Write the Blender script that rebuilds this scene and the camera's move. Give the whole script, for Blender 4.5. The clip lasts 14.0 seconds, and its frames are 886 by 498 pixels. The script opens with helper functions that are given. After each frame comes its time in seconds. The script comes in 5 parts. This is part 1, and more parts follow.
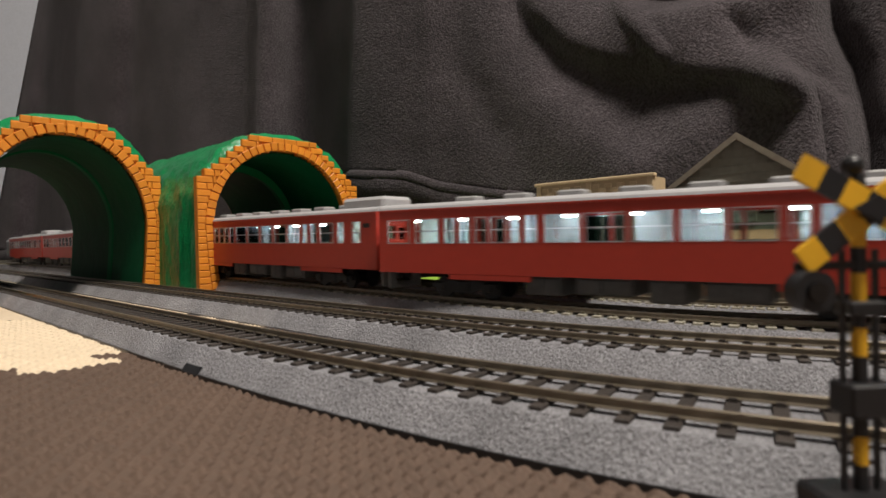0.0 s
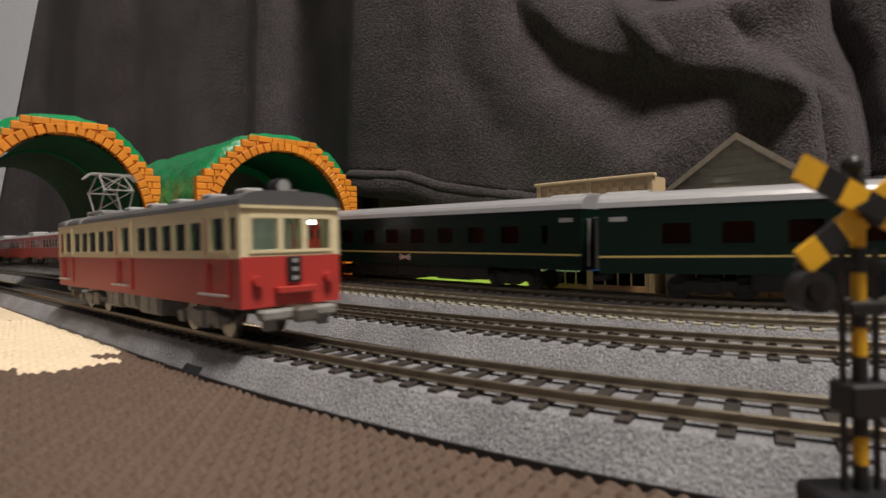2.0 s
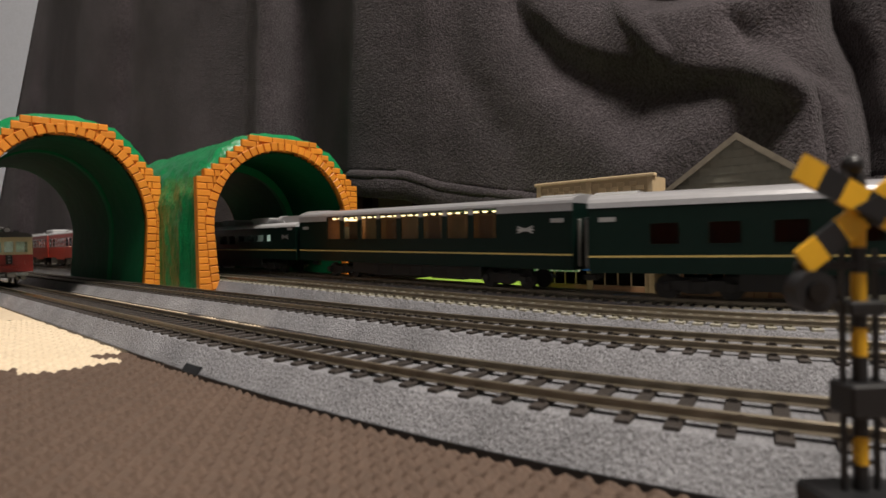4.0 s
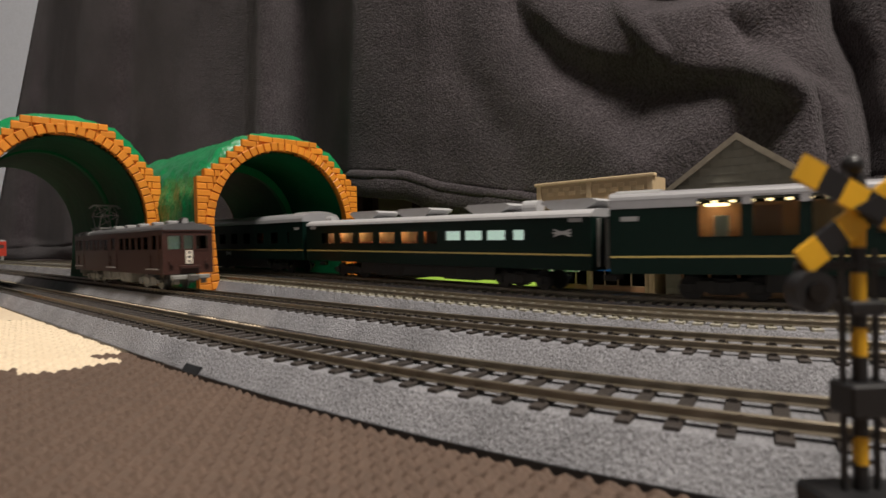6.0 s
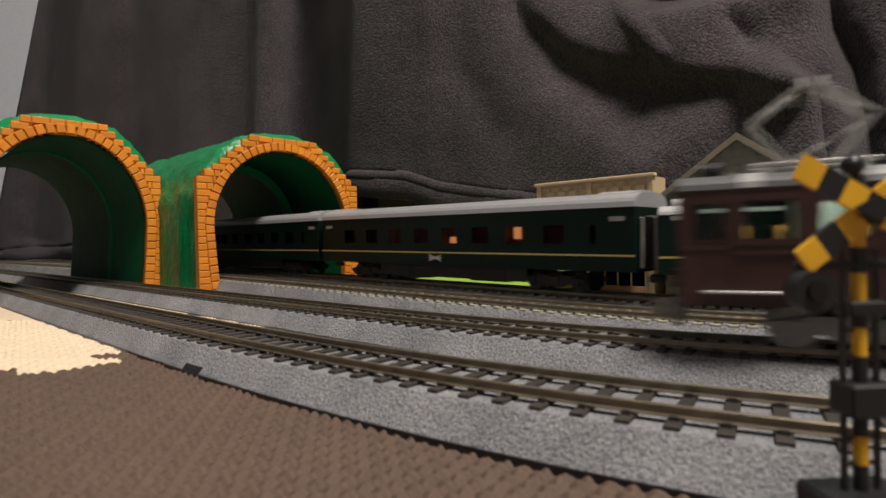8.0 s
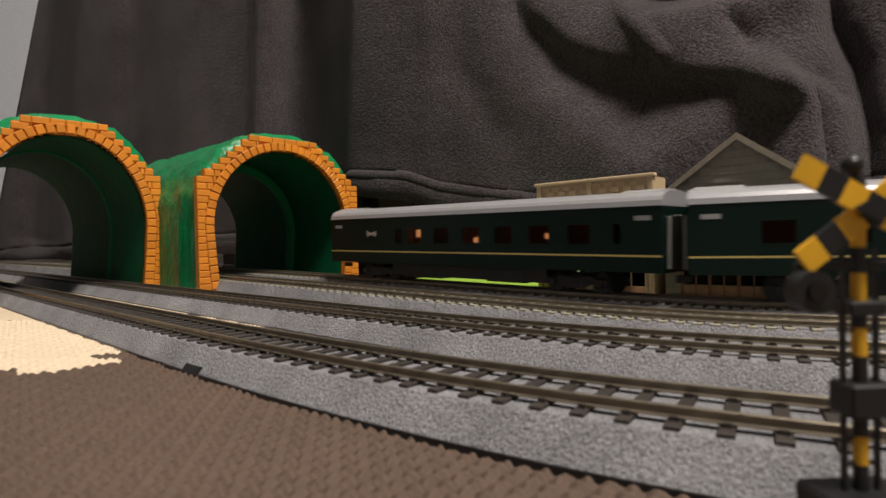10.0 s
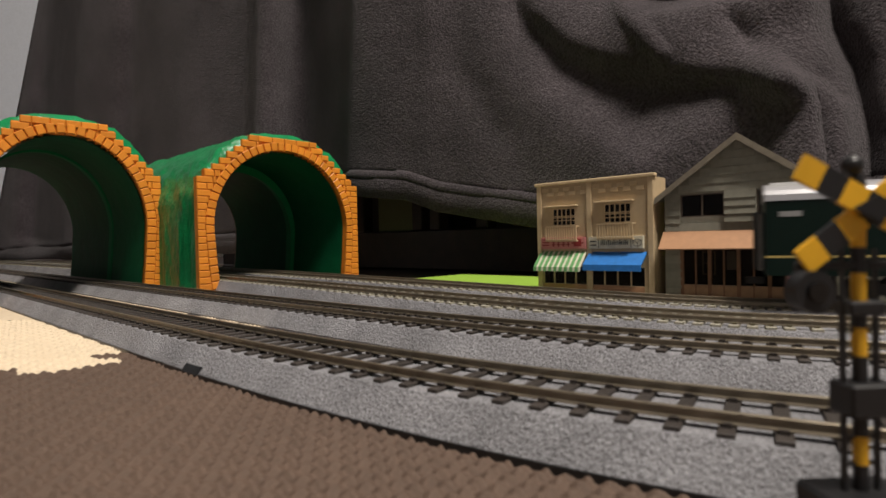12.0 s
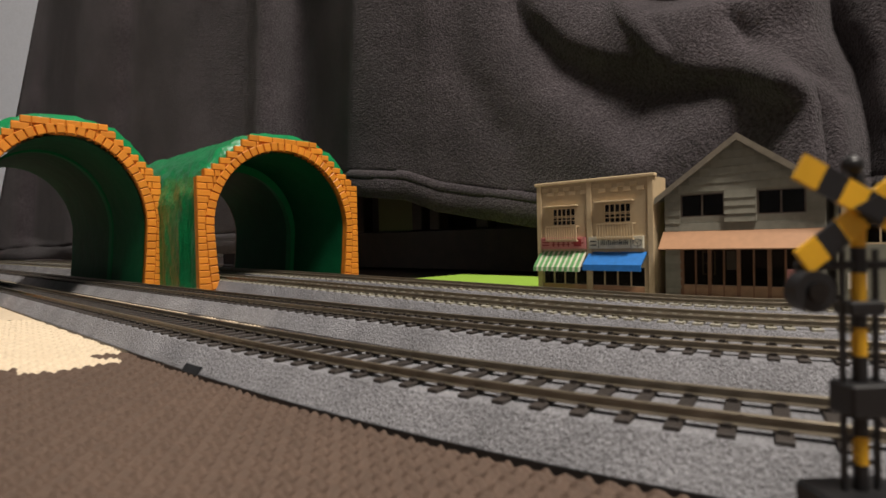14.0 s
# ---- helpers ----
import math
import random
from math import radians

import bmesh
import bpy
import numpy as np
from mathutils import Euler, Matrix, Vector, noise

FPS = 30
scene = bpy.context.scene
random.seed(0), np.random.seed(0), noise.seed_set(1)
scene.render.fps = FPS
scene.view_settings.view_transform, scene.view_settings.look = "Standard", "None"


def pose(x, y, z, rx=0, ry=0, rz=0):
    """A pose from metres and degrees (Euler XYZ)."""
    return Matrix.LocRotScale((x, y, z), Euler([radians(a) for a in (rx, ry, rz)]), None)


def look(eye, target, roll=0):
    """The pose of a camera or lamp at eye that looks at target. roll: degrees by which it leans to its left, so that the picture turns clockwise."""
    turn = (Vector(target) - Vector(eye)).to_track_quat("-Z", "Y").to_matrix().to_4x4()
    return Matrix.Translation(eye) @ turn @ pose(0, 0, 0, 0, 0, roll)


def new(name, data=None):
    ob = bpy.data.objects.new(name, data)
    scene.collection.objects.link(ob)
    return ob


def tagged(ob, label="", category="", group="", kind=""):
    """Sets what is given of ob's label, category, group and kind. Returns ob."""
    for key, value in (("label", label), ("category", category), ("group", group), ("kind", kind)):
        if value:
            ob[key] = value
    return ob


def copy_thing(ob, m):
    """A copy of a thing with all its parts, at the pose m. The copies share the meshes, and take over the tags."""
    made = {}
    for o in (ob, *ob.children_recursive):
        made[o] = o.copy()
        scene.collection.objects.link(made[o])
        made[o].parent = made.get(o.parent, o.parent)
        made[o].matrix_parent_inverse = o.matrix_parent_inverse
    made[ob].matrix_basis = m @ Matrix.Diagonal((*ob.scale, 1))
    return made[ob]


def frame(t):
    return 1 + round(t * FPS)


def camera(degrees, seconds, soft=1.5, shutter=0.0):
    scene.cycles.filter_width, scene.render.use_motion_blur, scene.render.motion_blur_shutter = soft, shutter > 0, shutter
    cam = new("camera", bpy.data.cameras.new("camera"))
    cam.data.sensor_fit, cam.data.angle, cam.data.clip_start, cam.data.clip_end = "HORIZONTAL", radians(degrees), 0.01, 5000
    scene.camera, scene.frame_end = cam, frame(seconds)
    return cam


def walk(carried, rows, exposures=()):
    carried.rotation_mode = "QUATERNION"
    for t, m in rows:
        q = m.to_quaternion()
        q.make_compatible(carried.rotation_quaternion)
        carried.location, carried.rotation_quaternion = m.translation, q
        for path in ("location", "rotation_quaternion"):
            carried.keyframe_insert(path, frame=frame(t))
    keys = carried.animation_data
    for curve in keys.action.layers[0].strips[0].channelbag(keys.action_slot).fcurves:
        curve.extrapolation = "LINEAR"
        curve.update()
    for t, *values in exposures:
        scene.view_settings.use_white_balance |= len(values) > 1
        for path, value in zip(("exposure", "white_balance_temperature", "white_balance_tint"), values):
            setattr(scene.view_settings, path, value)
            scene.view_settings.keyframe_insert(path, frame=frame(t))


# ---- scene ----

# ---- camera: fixed on a small stand, lens 39 mm over the play mat ----
U = 0.001                      # all plans below are in millimetres
RAIL = 10.3                    # rail head above the mat
cam = camera(2 * math.degrees(math.atan(784 / 1010)), 14.0, soft=1.6, shutter=0.5)
EYE_Z = 39.5
stand = look((0, 0, EYE_Z * U), (0, 1, EYE_Z * U - math.tan(radians(0.745))), -1.25)
walk(cam, [(0, stand), (14.0, stand)])
cam.data.dof.use_dof = True
cam.data.dof.focus_distance = 0.42
cam.data.dof.aperture_fstop = 30.0

# ---- light: one ceiling lamp in a closed room ----
scene.view_settings.exposure = 0.0
world = bpy.data.worlds.new("room_air")
world.use_nodes = True
world.node_tree.nodes["Background"].inputs[0].default_value = (1.0, 0.93, 0.86, 1)
world.node_tree.nodes["Background"].inputs[1].default_value = 0.05
scene.world = world


def area(name, at, target, size, watts, colour):
    d = bpy.data.lights.new(name, "AREA")
    d.shape, d.size, d.energy, d.color = "DISK", size, watts, colour
    ob = new(name, d)
    ob.matrix_world = look(at, target)
    return ob


area("ceiling_light_glow", (0.60, -0.48, 2.2), (0.1, 0.5, 0), 0.60, 80, (1.0, 0.915, 0.82))


# ---- materials ----
def mat(name, colour, rough=0.5, metal=0.0, vary=0.12, scale=300.0, bump=0.0, bump_scale=900.0, spec=0.5, sheen=0.0, stain=0.0, stain_scale=25.0, island=False):
    """A surface with fine grain, slow stains and relief; scales are per metre."""
    m = bpy.data.materials.new(name)
    m.use_nodes = True
    nt = m.node_tree
    b = nt.nodes["Principled BSDF"]
    b.inputs["Roughness"].default_value = rough
    b.inputs["Metallic"].default_value = metal
    b.inputs["Specular IOR Level"].default_value = spec
    if sheen:
        b.inputs["Sheen Weight"].default_value = sheen
        b.inputs["Sheen Roughness"].default_value = 0.6
    tc = nt.nodes.new("ShaderNodeTexCoord")
    n1 = nt.nodes.new("ShaderNodeTexNoise")
    n1.inputs["Scale"].default_value, n1.inputs["Detail"].default_value = scale, 4
    n2 = nt.nodes.new("ShaderNodeTexNoise")
    n2.inputs["Scale"].default_value, n2.inputs["Detail"].default_value = stain_scale, 3
    nt.links.new(tc.outputs["Object"], n1.inputs["Vector"])
    nt.links.new(tc.outputs["Object"], n2.inputs["Vector"])
    r = nt.nodes.new("ShaderNodeMapRange")
    r.inputs["From Min"].default_value, r.inputs["From Max"].default_value = 0.3, 0.7
    r.inputs["To Min"].default_value, r.inputs["To Max"].default_value = 1 - vary, 1 + vary
    nt.links.new(n1.outputs["Fac"], r.inputs["Value"])
    r2 = nt.nodes.new("ShaderNodeMapRange")
    r2.inputs["From Min"].default_value, r2.inputs["From Max"].default_value = 0.3, 0.7
    r2.inputs["To Min"].default_value, r2.inputs["To Max"].default_value = 1 - max(stain, vary * 0.5), 1 + max(stain, vary * 0.5)
    nt.links.new(n2.outputs["Fac"], r2.inputs["Value"])
    mul = nt.nodes.new("ShaderNodeMath")
    mul.operation = "MULTIPLY"
    nt.links.new(r.outputs[0], mul.inputs[0])
    nt.links.new(r2.outputs[0], mul.inputs[1])
    last = mul
    if island:
        oi = nt.nodes.new("ShaderNodeObjectInfo")
        r3 = nt.nodes.new("ShaderNodeMapRange")
        r3.inputs["To Min"].default_value, r3.inputs["To Max"].default_value = 0.86, 1.12
        nt.links.new(oi.outputs["Random"], r3.inputs["Value"])
        last = nt.nodes.new("ShaderNodeMath")
        last.operation = "MULTIPLY"
        nt.links.new(mul.outputs[0], last.inputs[0])
        nt.links.new(r3.outputs[0], last.inputs[1])
    mx = nt.nodes.new("ShaderNodeVectorMath")
    mx.operation = "SCALE"
    mx.inputs[0].default_value = colour
    nt.links.new(last.outputs[0], mx.inputs["Scale"])
    nt.links.new(mx.outputs[0], b.inputs["Base Color"])
    if bump:
        n3 = nt.nodes.new("ShaderNodeTexNoise")
        n3.inputs["Scale"].default_value, n3.inputs["Detail"].default_value = bump_scale, 5
        nt.links.new(tc.outputs["Object"], n3.inputs["Vector"])
        bp = nt.nodes.new("ShaderNodeBump")
        bp.inputs["Strength"].default_value = min(1.0, bump)
        bp.inputs["Distance"].default_value = 0.001 * max(1.0, bump)
        nt.links.new(n3.outputs["Fac"], bp.inputs["Height"])
        nt.links.new(bp.outputs[0], b.inputs["Normal"])
    return m


def glass(name, tint, gloss=0.12):
    m = bpy.data.materials.new(name)
    m.use_nodes = True
    nt = m.node_tree
    out = nt.nodes["Material Output"]
    tr = nt.nodes.new("ShaderNodeBsdfTransparent")
    tr.inputs[0].default_value = (*tint, 1)
    gl = nt.nodes.new("ShaderNodeBsdfGlossy")
    gl.inputs["Roughness"].default_value = 0.05
    mix = nt.nodes.new("ShaderNodeMixShader")
    lw = nt.nodes.new("ShaderNodeLayerWeight")
    lw.inputs["Blend"].default_value = gloss
    nt.links.new(lw.outputs["Fresnel"], mix.inputs[0])
    nt.links.new(tr.outputs[0], mix.inputs[1])
    nt.links.new(gl.outputs[0], mix.inputs[2])
    nt.links.new(mix.outputs[0], out.inputs["Surface"])
    return m


def glow(name, colour, strength):
    m = bpy.data.materials.new(name)
    m.use_nodes = True
    b = m.node_tree.nodes["Principled BSDF"]
    b.inputs["Base Color"].default_value = (0.8, 0.8, 0.8, 1)
    b.inputs["Emission Color"].default_value = (*colour, 1)
    b.inputs["Emission Strength"].default_value = strength
    return m


def ballast_material():
    m = mat("grey_ballast", (0.245, 0.245, 0.262), 0.85, vary=0.42, scale=1500, bump=0.9, bump_scale=2000, stain=0.08, stain_scale=40)
    nt = m.node_tree
    b = nt.nodes["Principled BSDF"]
    v = nt.nodes.new("ShaderNodeTexVoronoi")
    v.inputs["Scale"].default_value = 900
    tc = nt.nodes.new("ShaderNodeTexCoord")
    nt.links.new(tc.outputs["Object"], v.inputs["Vector"])
    bp = nt.nodes.new("ShaderNodeBump")
    bp.inputs["Strength"].default_value, bp.inputs["Distance"].default_value = 0.6, 0.0004
    nt.links.new(v.outputs["Distance"], bp.inputs["Height"])
    old = b.inputs["Normal"].links[0].from_socket
    nt.links.new(old, bp.inputs["Normal"])
    nt.links.new(bp.outputs[0], b.inputs["Normal"])
    return m


M_BALLAST = ballast_material()
M_RAIL = mat("nickel_rail", (0.235, 0.20, 0.15), 0.40, 0.7, vary=0.15, scale=200)
M_TIE = mat("dark_brown_sleeper", (0.035, 0.028, 0.024), 0.6, vary=0.2, island=True, bump=0.3, bump_scale=1500)
M_TIE_FAR = mat("olive_grey_sleeper", (0.135, 0.120, 0.078), 0.65, vary=0.15, island=True, bump=0.3, bump_scale=1500)
M_CLIP = mat("pale_rail_clip", (0.36, 0.34, 0.28), 0.5, vary=0.1)
M_MAT_BROWN = mat("brown_foam", (0.100, 0.064, 0.045), 0.75, vary=0.12, scale=250, bump=0.4, bump_scale=2500, stain=0.08)
M_MAT_CREAM = mat("cream_foam", (0.70, 0.58, 0.42), 0.75, vary=0.06, scale=250, bump=0.3, bump_scale=2500, stain=0.04)
M_WALL = mat("off_white_wallpaper", (0.76, 0.80, 0.87), 0.85, vary=0.03, scale=120, bump=0.4, bump_scale=500)
M_WOOD_FLOOR = mat("brown_floorboards", (0.20, 0.12, 0.07), 0.5, vary=0.15, scale=30)
M_CEIL = mat("white_ceiling", (0.82, 0.80, 0.78), 0.9, vary=0.03)
M_FLEECE = mat("dark_taupe_fleece", (0.049, 0.041, 0.0455), 0.95, vary=0.50, scale=400, bump=2.2, bump_scale=520, sheen=0.10, stain=0.12, stain_scale=14, spec=0.1)
M_ORANGE = mat("orange_plastic", (0.72, 0.25, 0.025), 0.42, vary=0.05, scale=150, island=True)
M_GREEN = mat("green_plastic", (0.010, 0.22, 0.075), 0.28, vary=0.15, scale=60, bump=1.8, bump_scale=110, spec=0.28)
# same plastic as the shell, darkened: the tunnel's shade is put into the colour
M_GREEN_SHADED = mat("green_plastic_shaded_inside", (0.003, 0.075, 0.028), 0.6, vary=0.12, scale=60, spec=0.05, bump=1.0, bump_scale=60)
# lighter than the inside: the light this ledge catches is in its green
M_GREEN_LEDGE = mat("matt_green_ledge", (0.008, 0.16, 0.058), 0.7, vary=0.1, scale=60, spec=0.06)
M_TAN = mat("tan_plastic_rim", (0.22, 0.13, 0.07), 0.5, vary=0.08)
M_LIME = mat("lime_board", (0.28, 0.47, 0.05), 0.7, vary=0.05, scale=200)
M_DARKWOOD = mat("dark_wood", (0.040, 0.025, 0.018), 0.5, vary=0.25, scale=60)
M_OLIVE = mat("olive_panel", (0.20, 0.20, 0.10), 0.35, vary=0.06)
M_BLACK = mat("black_plastic", (0.012, 0.012, 0.013), 0.4, vary=0.1)
M_BLACK_S = mat("black_gloss", (0.006, 0.006, 0.006), 0.15, vary=0.1)
M_YELLOW = mat("yellow_paint", (0.80, 0.43, 0.02), 0.45, vary=0.08, island=True)
M_GREY_UNDER = mat("grey_underframe", (0.23, 0.23, 0.215), 0.55, vary=0.15)
M_MID_UNDER = mat("mid_grey_underframe", (0.10, 0.10, 0.095), 0.6, vary=0.2)
M_DARK_UNDER = mat("dark_underframe", (0.016, 0.016, 0.015), 0.55, vary=0.15)
M_STEEL = mat("wheel_steel", (0.25, 0.24, 0.22), 0.35, 0.8)
M_ROOF_GREY = mat("grey_roof_paint", (0.085, 0.085, 0.09), 0.6, vary=0.08)
M_ROOF_LIGHT = mat("light_grey_roof", (0.42, 0.42, 0.43), 0.45, vary=0.05)
M_ROOF_SILVER = mat("silver_roof", (0.44, 0.44, 0.46), 0.30, 0.35, vary=0.04)
M_VENT = mat("pale_grey_vent", (0.30, 0.30, 0.30), 0.5, vary=0.08)
M_PANTO = mat("grey_pantograph_metal", (0.42, 0.42, 0.40), 0.4, 0.4)
M_TRAM_RED = mat("tram_red_paint", (0.43, 0.042, 0.034), 0.35, vary=0.05)
M_TRAM_CREAM = mat("tram_cream_paint", (0.70, 0.61, 0.39), 0.4, vary=0.04)
M_BROWN_PAINT = mat("maroon_brown_paint", (0.046, 0.019, 0.015), 0.38, vary=0.06)
M_DMU_RED = mat("vermilion_paint", (0.46, 0.045, 0.025), 0.38, vary=0.04)
M_DARK_GREEN = mat("deep_green_paint", (0.0030, 0.0125, 0.0092), 0.33, vary=0.06, spec=0.22)
M_GOLD = mat("gold_line_paint", (0.55, 0.42, 0.14), 0.4, vary=0.04)
M_SILVER = mat("silver_trim", (0.6, 0.6, 0.6), 0.3, 0.7)
M_SEAT = mat("seat_moquette", (0.32, 0.10, 0.05), 0.8)
M_SEAT_BLUE = mat("blue_seats", (0.05, 0.08, 0.18), 0.8)
M_INSIDE = mat("pale_cabin_wall", (0.66, 0.68, 0.62), 0.7)
M_INSIDE_GREY = mat("grey_cabin_wall", (0.50, 0.50, 0.52), 0.7)
M_CURTAIN = mat("green_curtain", (0.18, 0.42, 0.14), 0.8)
M_BROWN_CABIN = mat("brown_cabin_wall", (0.26, 0.115, 0.07), 0.7)
M_LOUNGE = mat("amber_lounge_wall", (0.42, 0.22, 0.11), 0.6, vary=0.2, scale=60)
M_GLASS = glass("window_glass", (0.82, 0.88, 0.85))
M_GLASS_DARK = glass("smoked_glass", (0.62, 0.52, 0.46))
M_GLASS_HOUSE = glass("house_glass", (0.55, 0.54, 0.52), 0.25)
M_GLOW_COOL = glow("cool_cabin_lamp", (0.80, 0.91, 1.0), 60.0)
M_GLOW_SOFT = glow("soft_cabin_lamp", (0.93, 1.0, 0.88), 20.0)
M_GLOW_WARM = glow("warm_cabin_lamp", (1.0, 0.66, 0.36), 4.0)
M_GLOW_DINER = glow("bright_table_lamp", (1.0, 0.72, 0.42), 16.0)
M_GLOW_LAMP = glow("amber_reading_lamp", (1.0, 0.55, 0.24), 1.1)
M_GLOW_WHITE = glow("kitchen_panel_glow", (0.88, 1.0, 0.90), 0.62)
M_HEADLIGHT = glow("headlight", (0.95, 0.97, 1.0), 12.0)
M_TAIL = glow("tail_lamp", (1.0, 0.05, 0.02), 1.0)
M_SHOP = mat("beige_plaster", (0.50, 0.38, 0.23), 0.75, vary=0.05, stain=0.05, stain_scale=60)
M_SHOP_TRIM = mat("pale_beige_trim", (0.60, 0.46, 0.28), 0.7, vary=0.05)
M_HOUSE = mat("grey_clapboard", (0.26, 0.25, 0.20), 0.8, vary=0.10, stain=0.08, stain_scale=50, island=True)
M_ROOF_TILE = mat("house_roof", (0.24, 0.21, 0.16), 0.7)
M_TIN = mat("copper_brown_awning", (0.44, 0.24, 0.13), 0.5, vary=0.06)
M_FRAME_BROWN = mat("brown_timber_frame", (0.22, 0.11, 0.055), 0.6)
M_FRAME_DARK = mat("dark_window_frame", (0.11, 0.085, 0.065), 0.6)
M_KICK = mat("tan_timber_board", (0.34, 0.20, 0.11), 0.6)
M_AWN_GREEN = mat("green_awning", (0.13, 0.33, 0.12), 0.7)
M_AWN_WHITE = mat("pale_awning_stripe", (0.62, 0.62, 0.48), 0.7)
M_AWN_BLUE = mat("blue_awning", (0.02, 0.17, 0.52), 0.6)
M_SIGN_PINK = mat("pink_sign", (0.62, 0.24, 0.22), 0.6)
M_SIGN_CREAM = mat("cream_sign", (0.66, 0.62, 0.48), 0.6)
M_SIGN_RED = mat("red_lettering", (0.30, 0.03, 0.03), 0.6)
M_SIGN_BLACK = mat("black_lettering", (0.02, 0.02, 0.02), 0.6)
M_POSTER = mat("pink_poster", (0.62, 0.28, 0.25), 0.6, vary=0.25, scale=800)
M_PAPER = mat("white_paper", (0.75, 0.70, 0.60), 0.7)
# inner walls and floors painted dark, the unlit rooms' shade put into the colour
M_ROOM_SHADE = mat("shaded_room_brown", (0.075, 0.058, 0.046), 0.8)


# ---- mesh helpers (millimetres) ----
def part(name, bm, material, parent=None, label="", smooth=False, kind=""):
    """Links a bmesh as one mesh object, under parent if given."""
    bmesh.ops.scale(bm, vec=(U, U, U), verts=bm.verts)
    me = bpy.data.meshes.new(name)
    bm.normal_update()
    bm.to_mesh(me)
    bm.free()
    for p in me.polygons:
        p.use_smooth = smooth
    me.materials.append(material)
    ob = new(name, me)
    if parent:
        ob.parent = parent
    return tagged(ob, label, kind=kind)


def shared(name, me, parent, m):
    ob = new(name, me)
    ob.parent = parent
    ob.matrix_basis = m
    return ob


def thing(name, label, category, group="", kind=""):
    return tagged(new(name), label, category, group, kind)


def mm(x, y, z, rz=0, rx=0, ry=0):
    return pose(x * U, y * U, z * U, rx, ry, rz)


def box(bm, x0, x1, y0, y1, z0, z1, bevel=0.0):
    r = bmesh.ops.create_cube(bm, size=1.0)
    bmesh.ops.scale(bm, vec=(x1 - x0, y1 - y0, z1 - z0), verts=r["verts"])
    bmesh.ops.translate(bm, vec=((x0 + x1) / 2, (y0 + y1) / 2, (z0 + z1) / 2), verts=r["verts"])
    if bevel:
        es = list({e for v in r["verts"] for e in v.link_edges})
        bmesh.ops.bevel(bm, geom=es, offset=bevel, segments=1, affect="EDGES", profile=0.5)
    return bm


def B(*a, **k):
    return box(bmesh.new(), *a, **k)


def cyl(bm, at, r, h, axis="z", seg=16, r2=None):
    rot = {"z": Matrix(), "x": Matrix.Rotation(math.pi / 2, 4, "Y"), "y": Matrix.Rotation(math.pi / 2, 4, "X")}[axis]
    bmesh.ops.create_cone(bm, cap_ends=True, segments=seg, radius1=r, radius2=r if r2 is None else r2, depth=h, matrix=Matrix.Translation(at) @ rot)
    return bm


def rod(bm, a, b, r, seg=6):
    a, b = Vector(a), Vector(b)
    d = b - a
    m = Matrix.Translation((a + b) / 2) @ d.to_track_quat("Z", "Y").to_matrix().to_4x4()
    bmesh.ops.create_cone(bm, cap_ends=True, segments=seg, radius1=r, radius2=r, depth=d.length, matrix=m)
    return bm


def prism(bm, outline, a, b, axis="x"):
    """Extrudes a closed outline of (p, q) from a to b: along x with (y, z), or along y with (x, z)."""
    mk = (lambda k, p, q: (k, p, q)) if axis == "x" else (lambda k, p, q: (p, k, q))
    f = [bm.verts.new(mk(a, p, q)) for p, q in outline]
    g = [bm.verts.new(mk(b, p, q)) for p, q in outline]
    bm.faces.new(f)
    bm.faces.new(g[::-1])
    n = len(outline)
    for i in range(n):
        bm.faces.new((f[i], f[(i + 1) % n], g[(i + 1) % n], g[i]))
    bmesh.ops.recalc_face_normals(bm, faces=bm.faces)
    return bm


def sheet(bm, x0, x1, z0, z1, holes, y, thick, axis="x"):
    """A wall with openings through it. holes: (xa, xb, za, zb). axis 'x': wall along x at y; 'y': along y at x."""
    xs = sorted({x0, x1, *(h[0] for h in holes), *(h[1] for h in holes)})
    zs = sorted({z0, z1, *(h[2] for h in holes), *(h[3] for h in holes)})
    grid = {}

    def v(i, j):
        if (i, j) not in grid:
            grid[i, j] = bm.verts.new((xs[i], y, zs[j]) if axis == "x" else (y, xs[i], zs[j]))
        return grid[i, j]
    fs = []
    for i in range(len(xs) - 1):
        for j in range(len(zs) - 1):
            cx, cz = (xs[i] + xs[i + 1]) / 2, (zs[j] + zs[j + 1]) / 2
            if not any(h[0] < cx < h[1] and h[2] < cz < h[3] for h in holes):
                fs.append(bm.faces.new((v(i, j), v(i + 1, j), v(i + 1, j + 1), v(i, j + 1))))
    r = bmesh.ops.extrude_face_region(bm, geom=fs)
    vs = [g for g in r["geom"] if isinstance(g, bmesh.types.BMVert)]
    bmesh.ops.translate(bm, vec=(0, thick, 0) if axis == "x" else (thick, 0, 0), verts=vs)
    bmesh.ops.recalc_face_normals(bm, faces=bm.faces)
    return bm


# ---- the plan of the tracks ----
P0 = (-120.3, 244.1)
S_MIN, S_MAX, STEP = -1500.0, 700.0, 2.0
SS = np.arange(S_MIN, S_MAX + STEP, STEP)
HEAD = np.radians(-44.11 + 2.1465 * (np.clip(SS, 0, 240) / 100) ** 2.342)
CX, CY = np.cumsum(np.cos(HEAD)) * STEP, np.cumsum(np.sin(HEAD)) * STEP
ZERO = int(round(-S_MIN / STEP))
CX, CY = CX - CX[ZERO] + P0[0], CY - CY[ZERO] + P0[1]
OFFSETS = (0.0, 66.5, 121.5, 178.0)


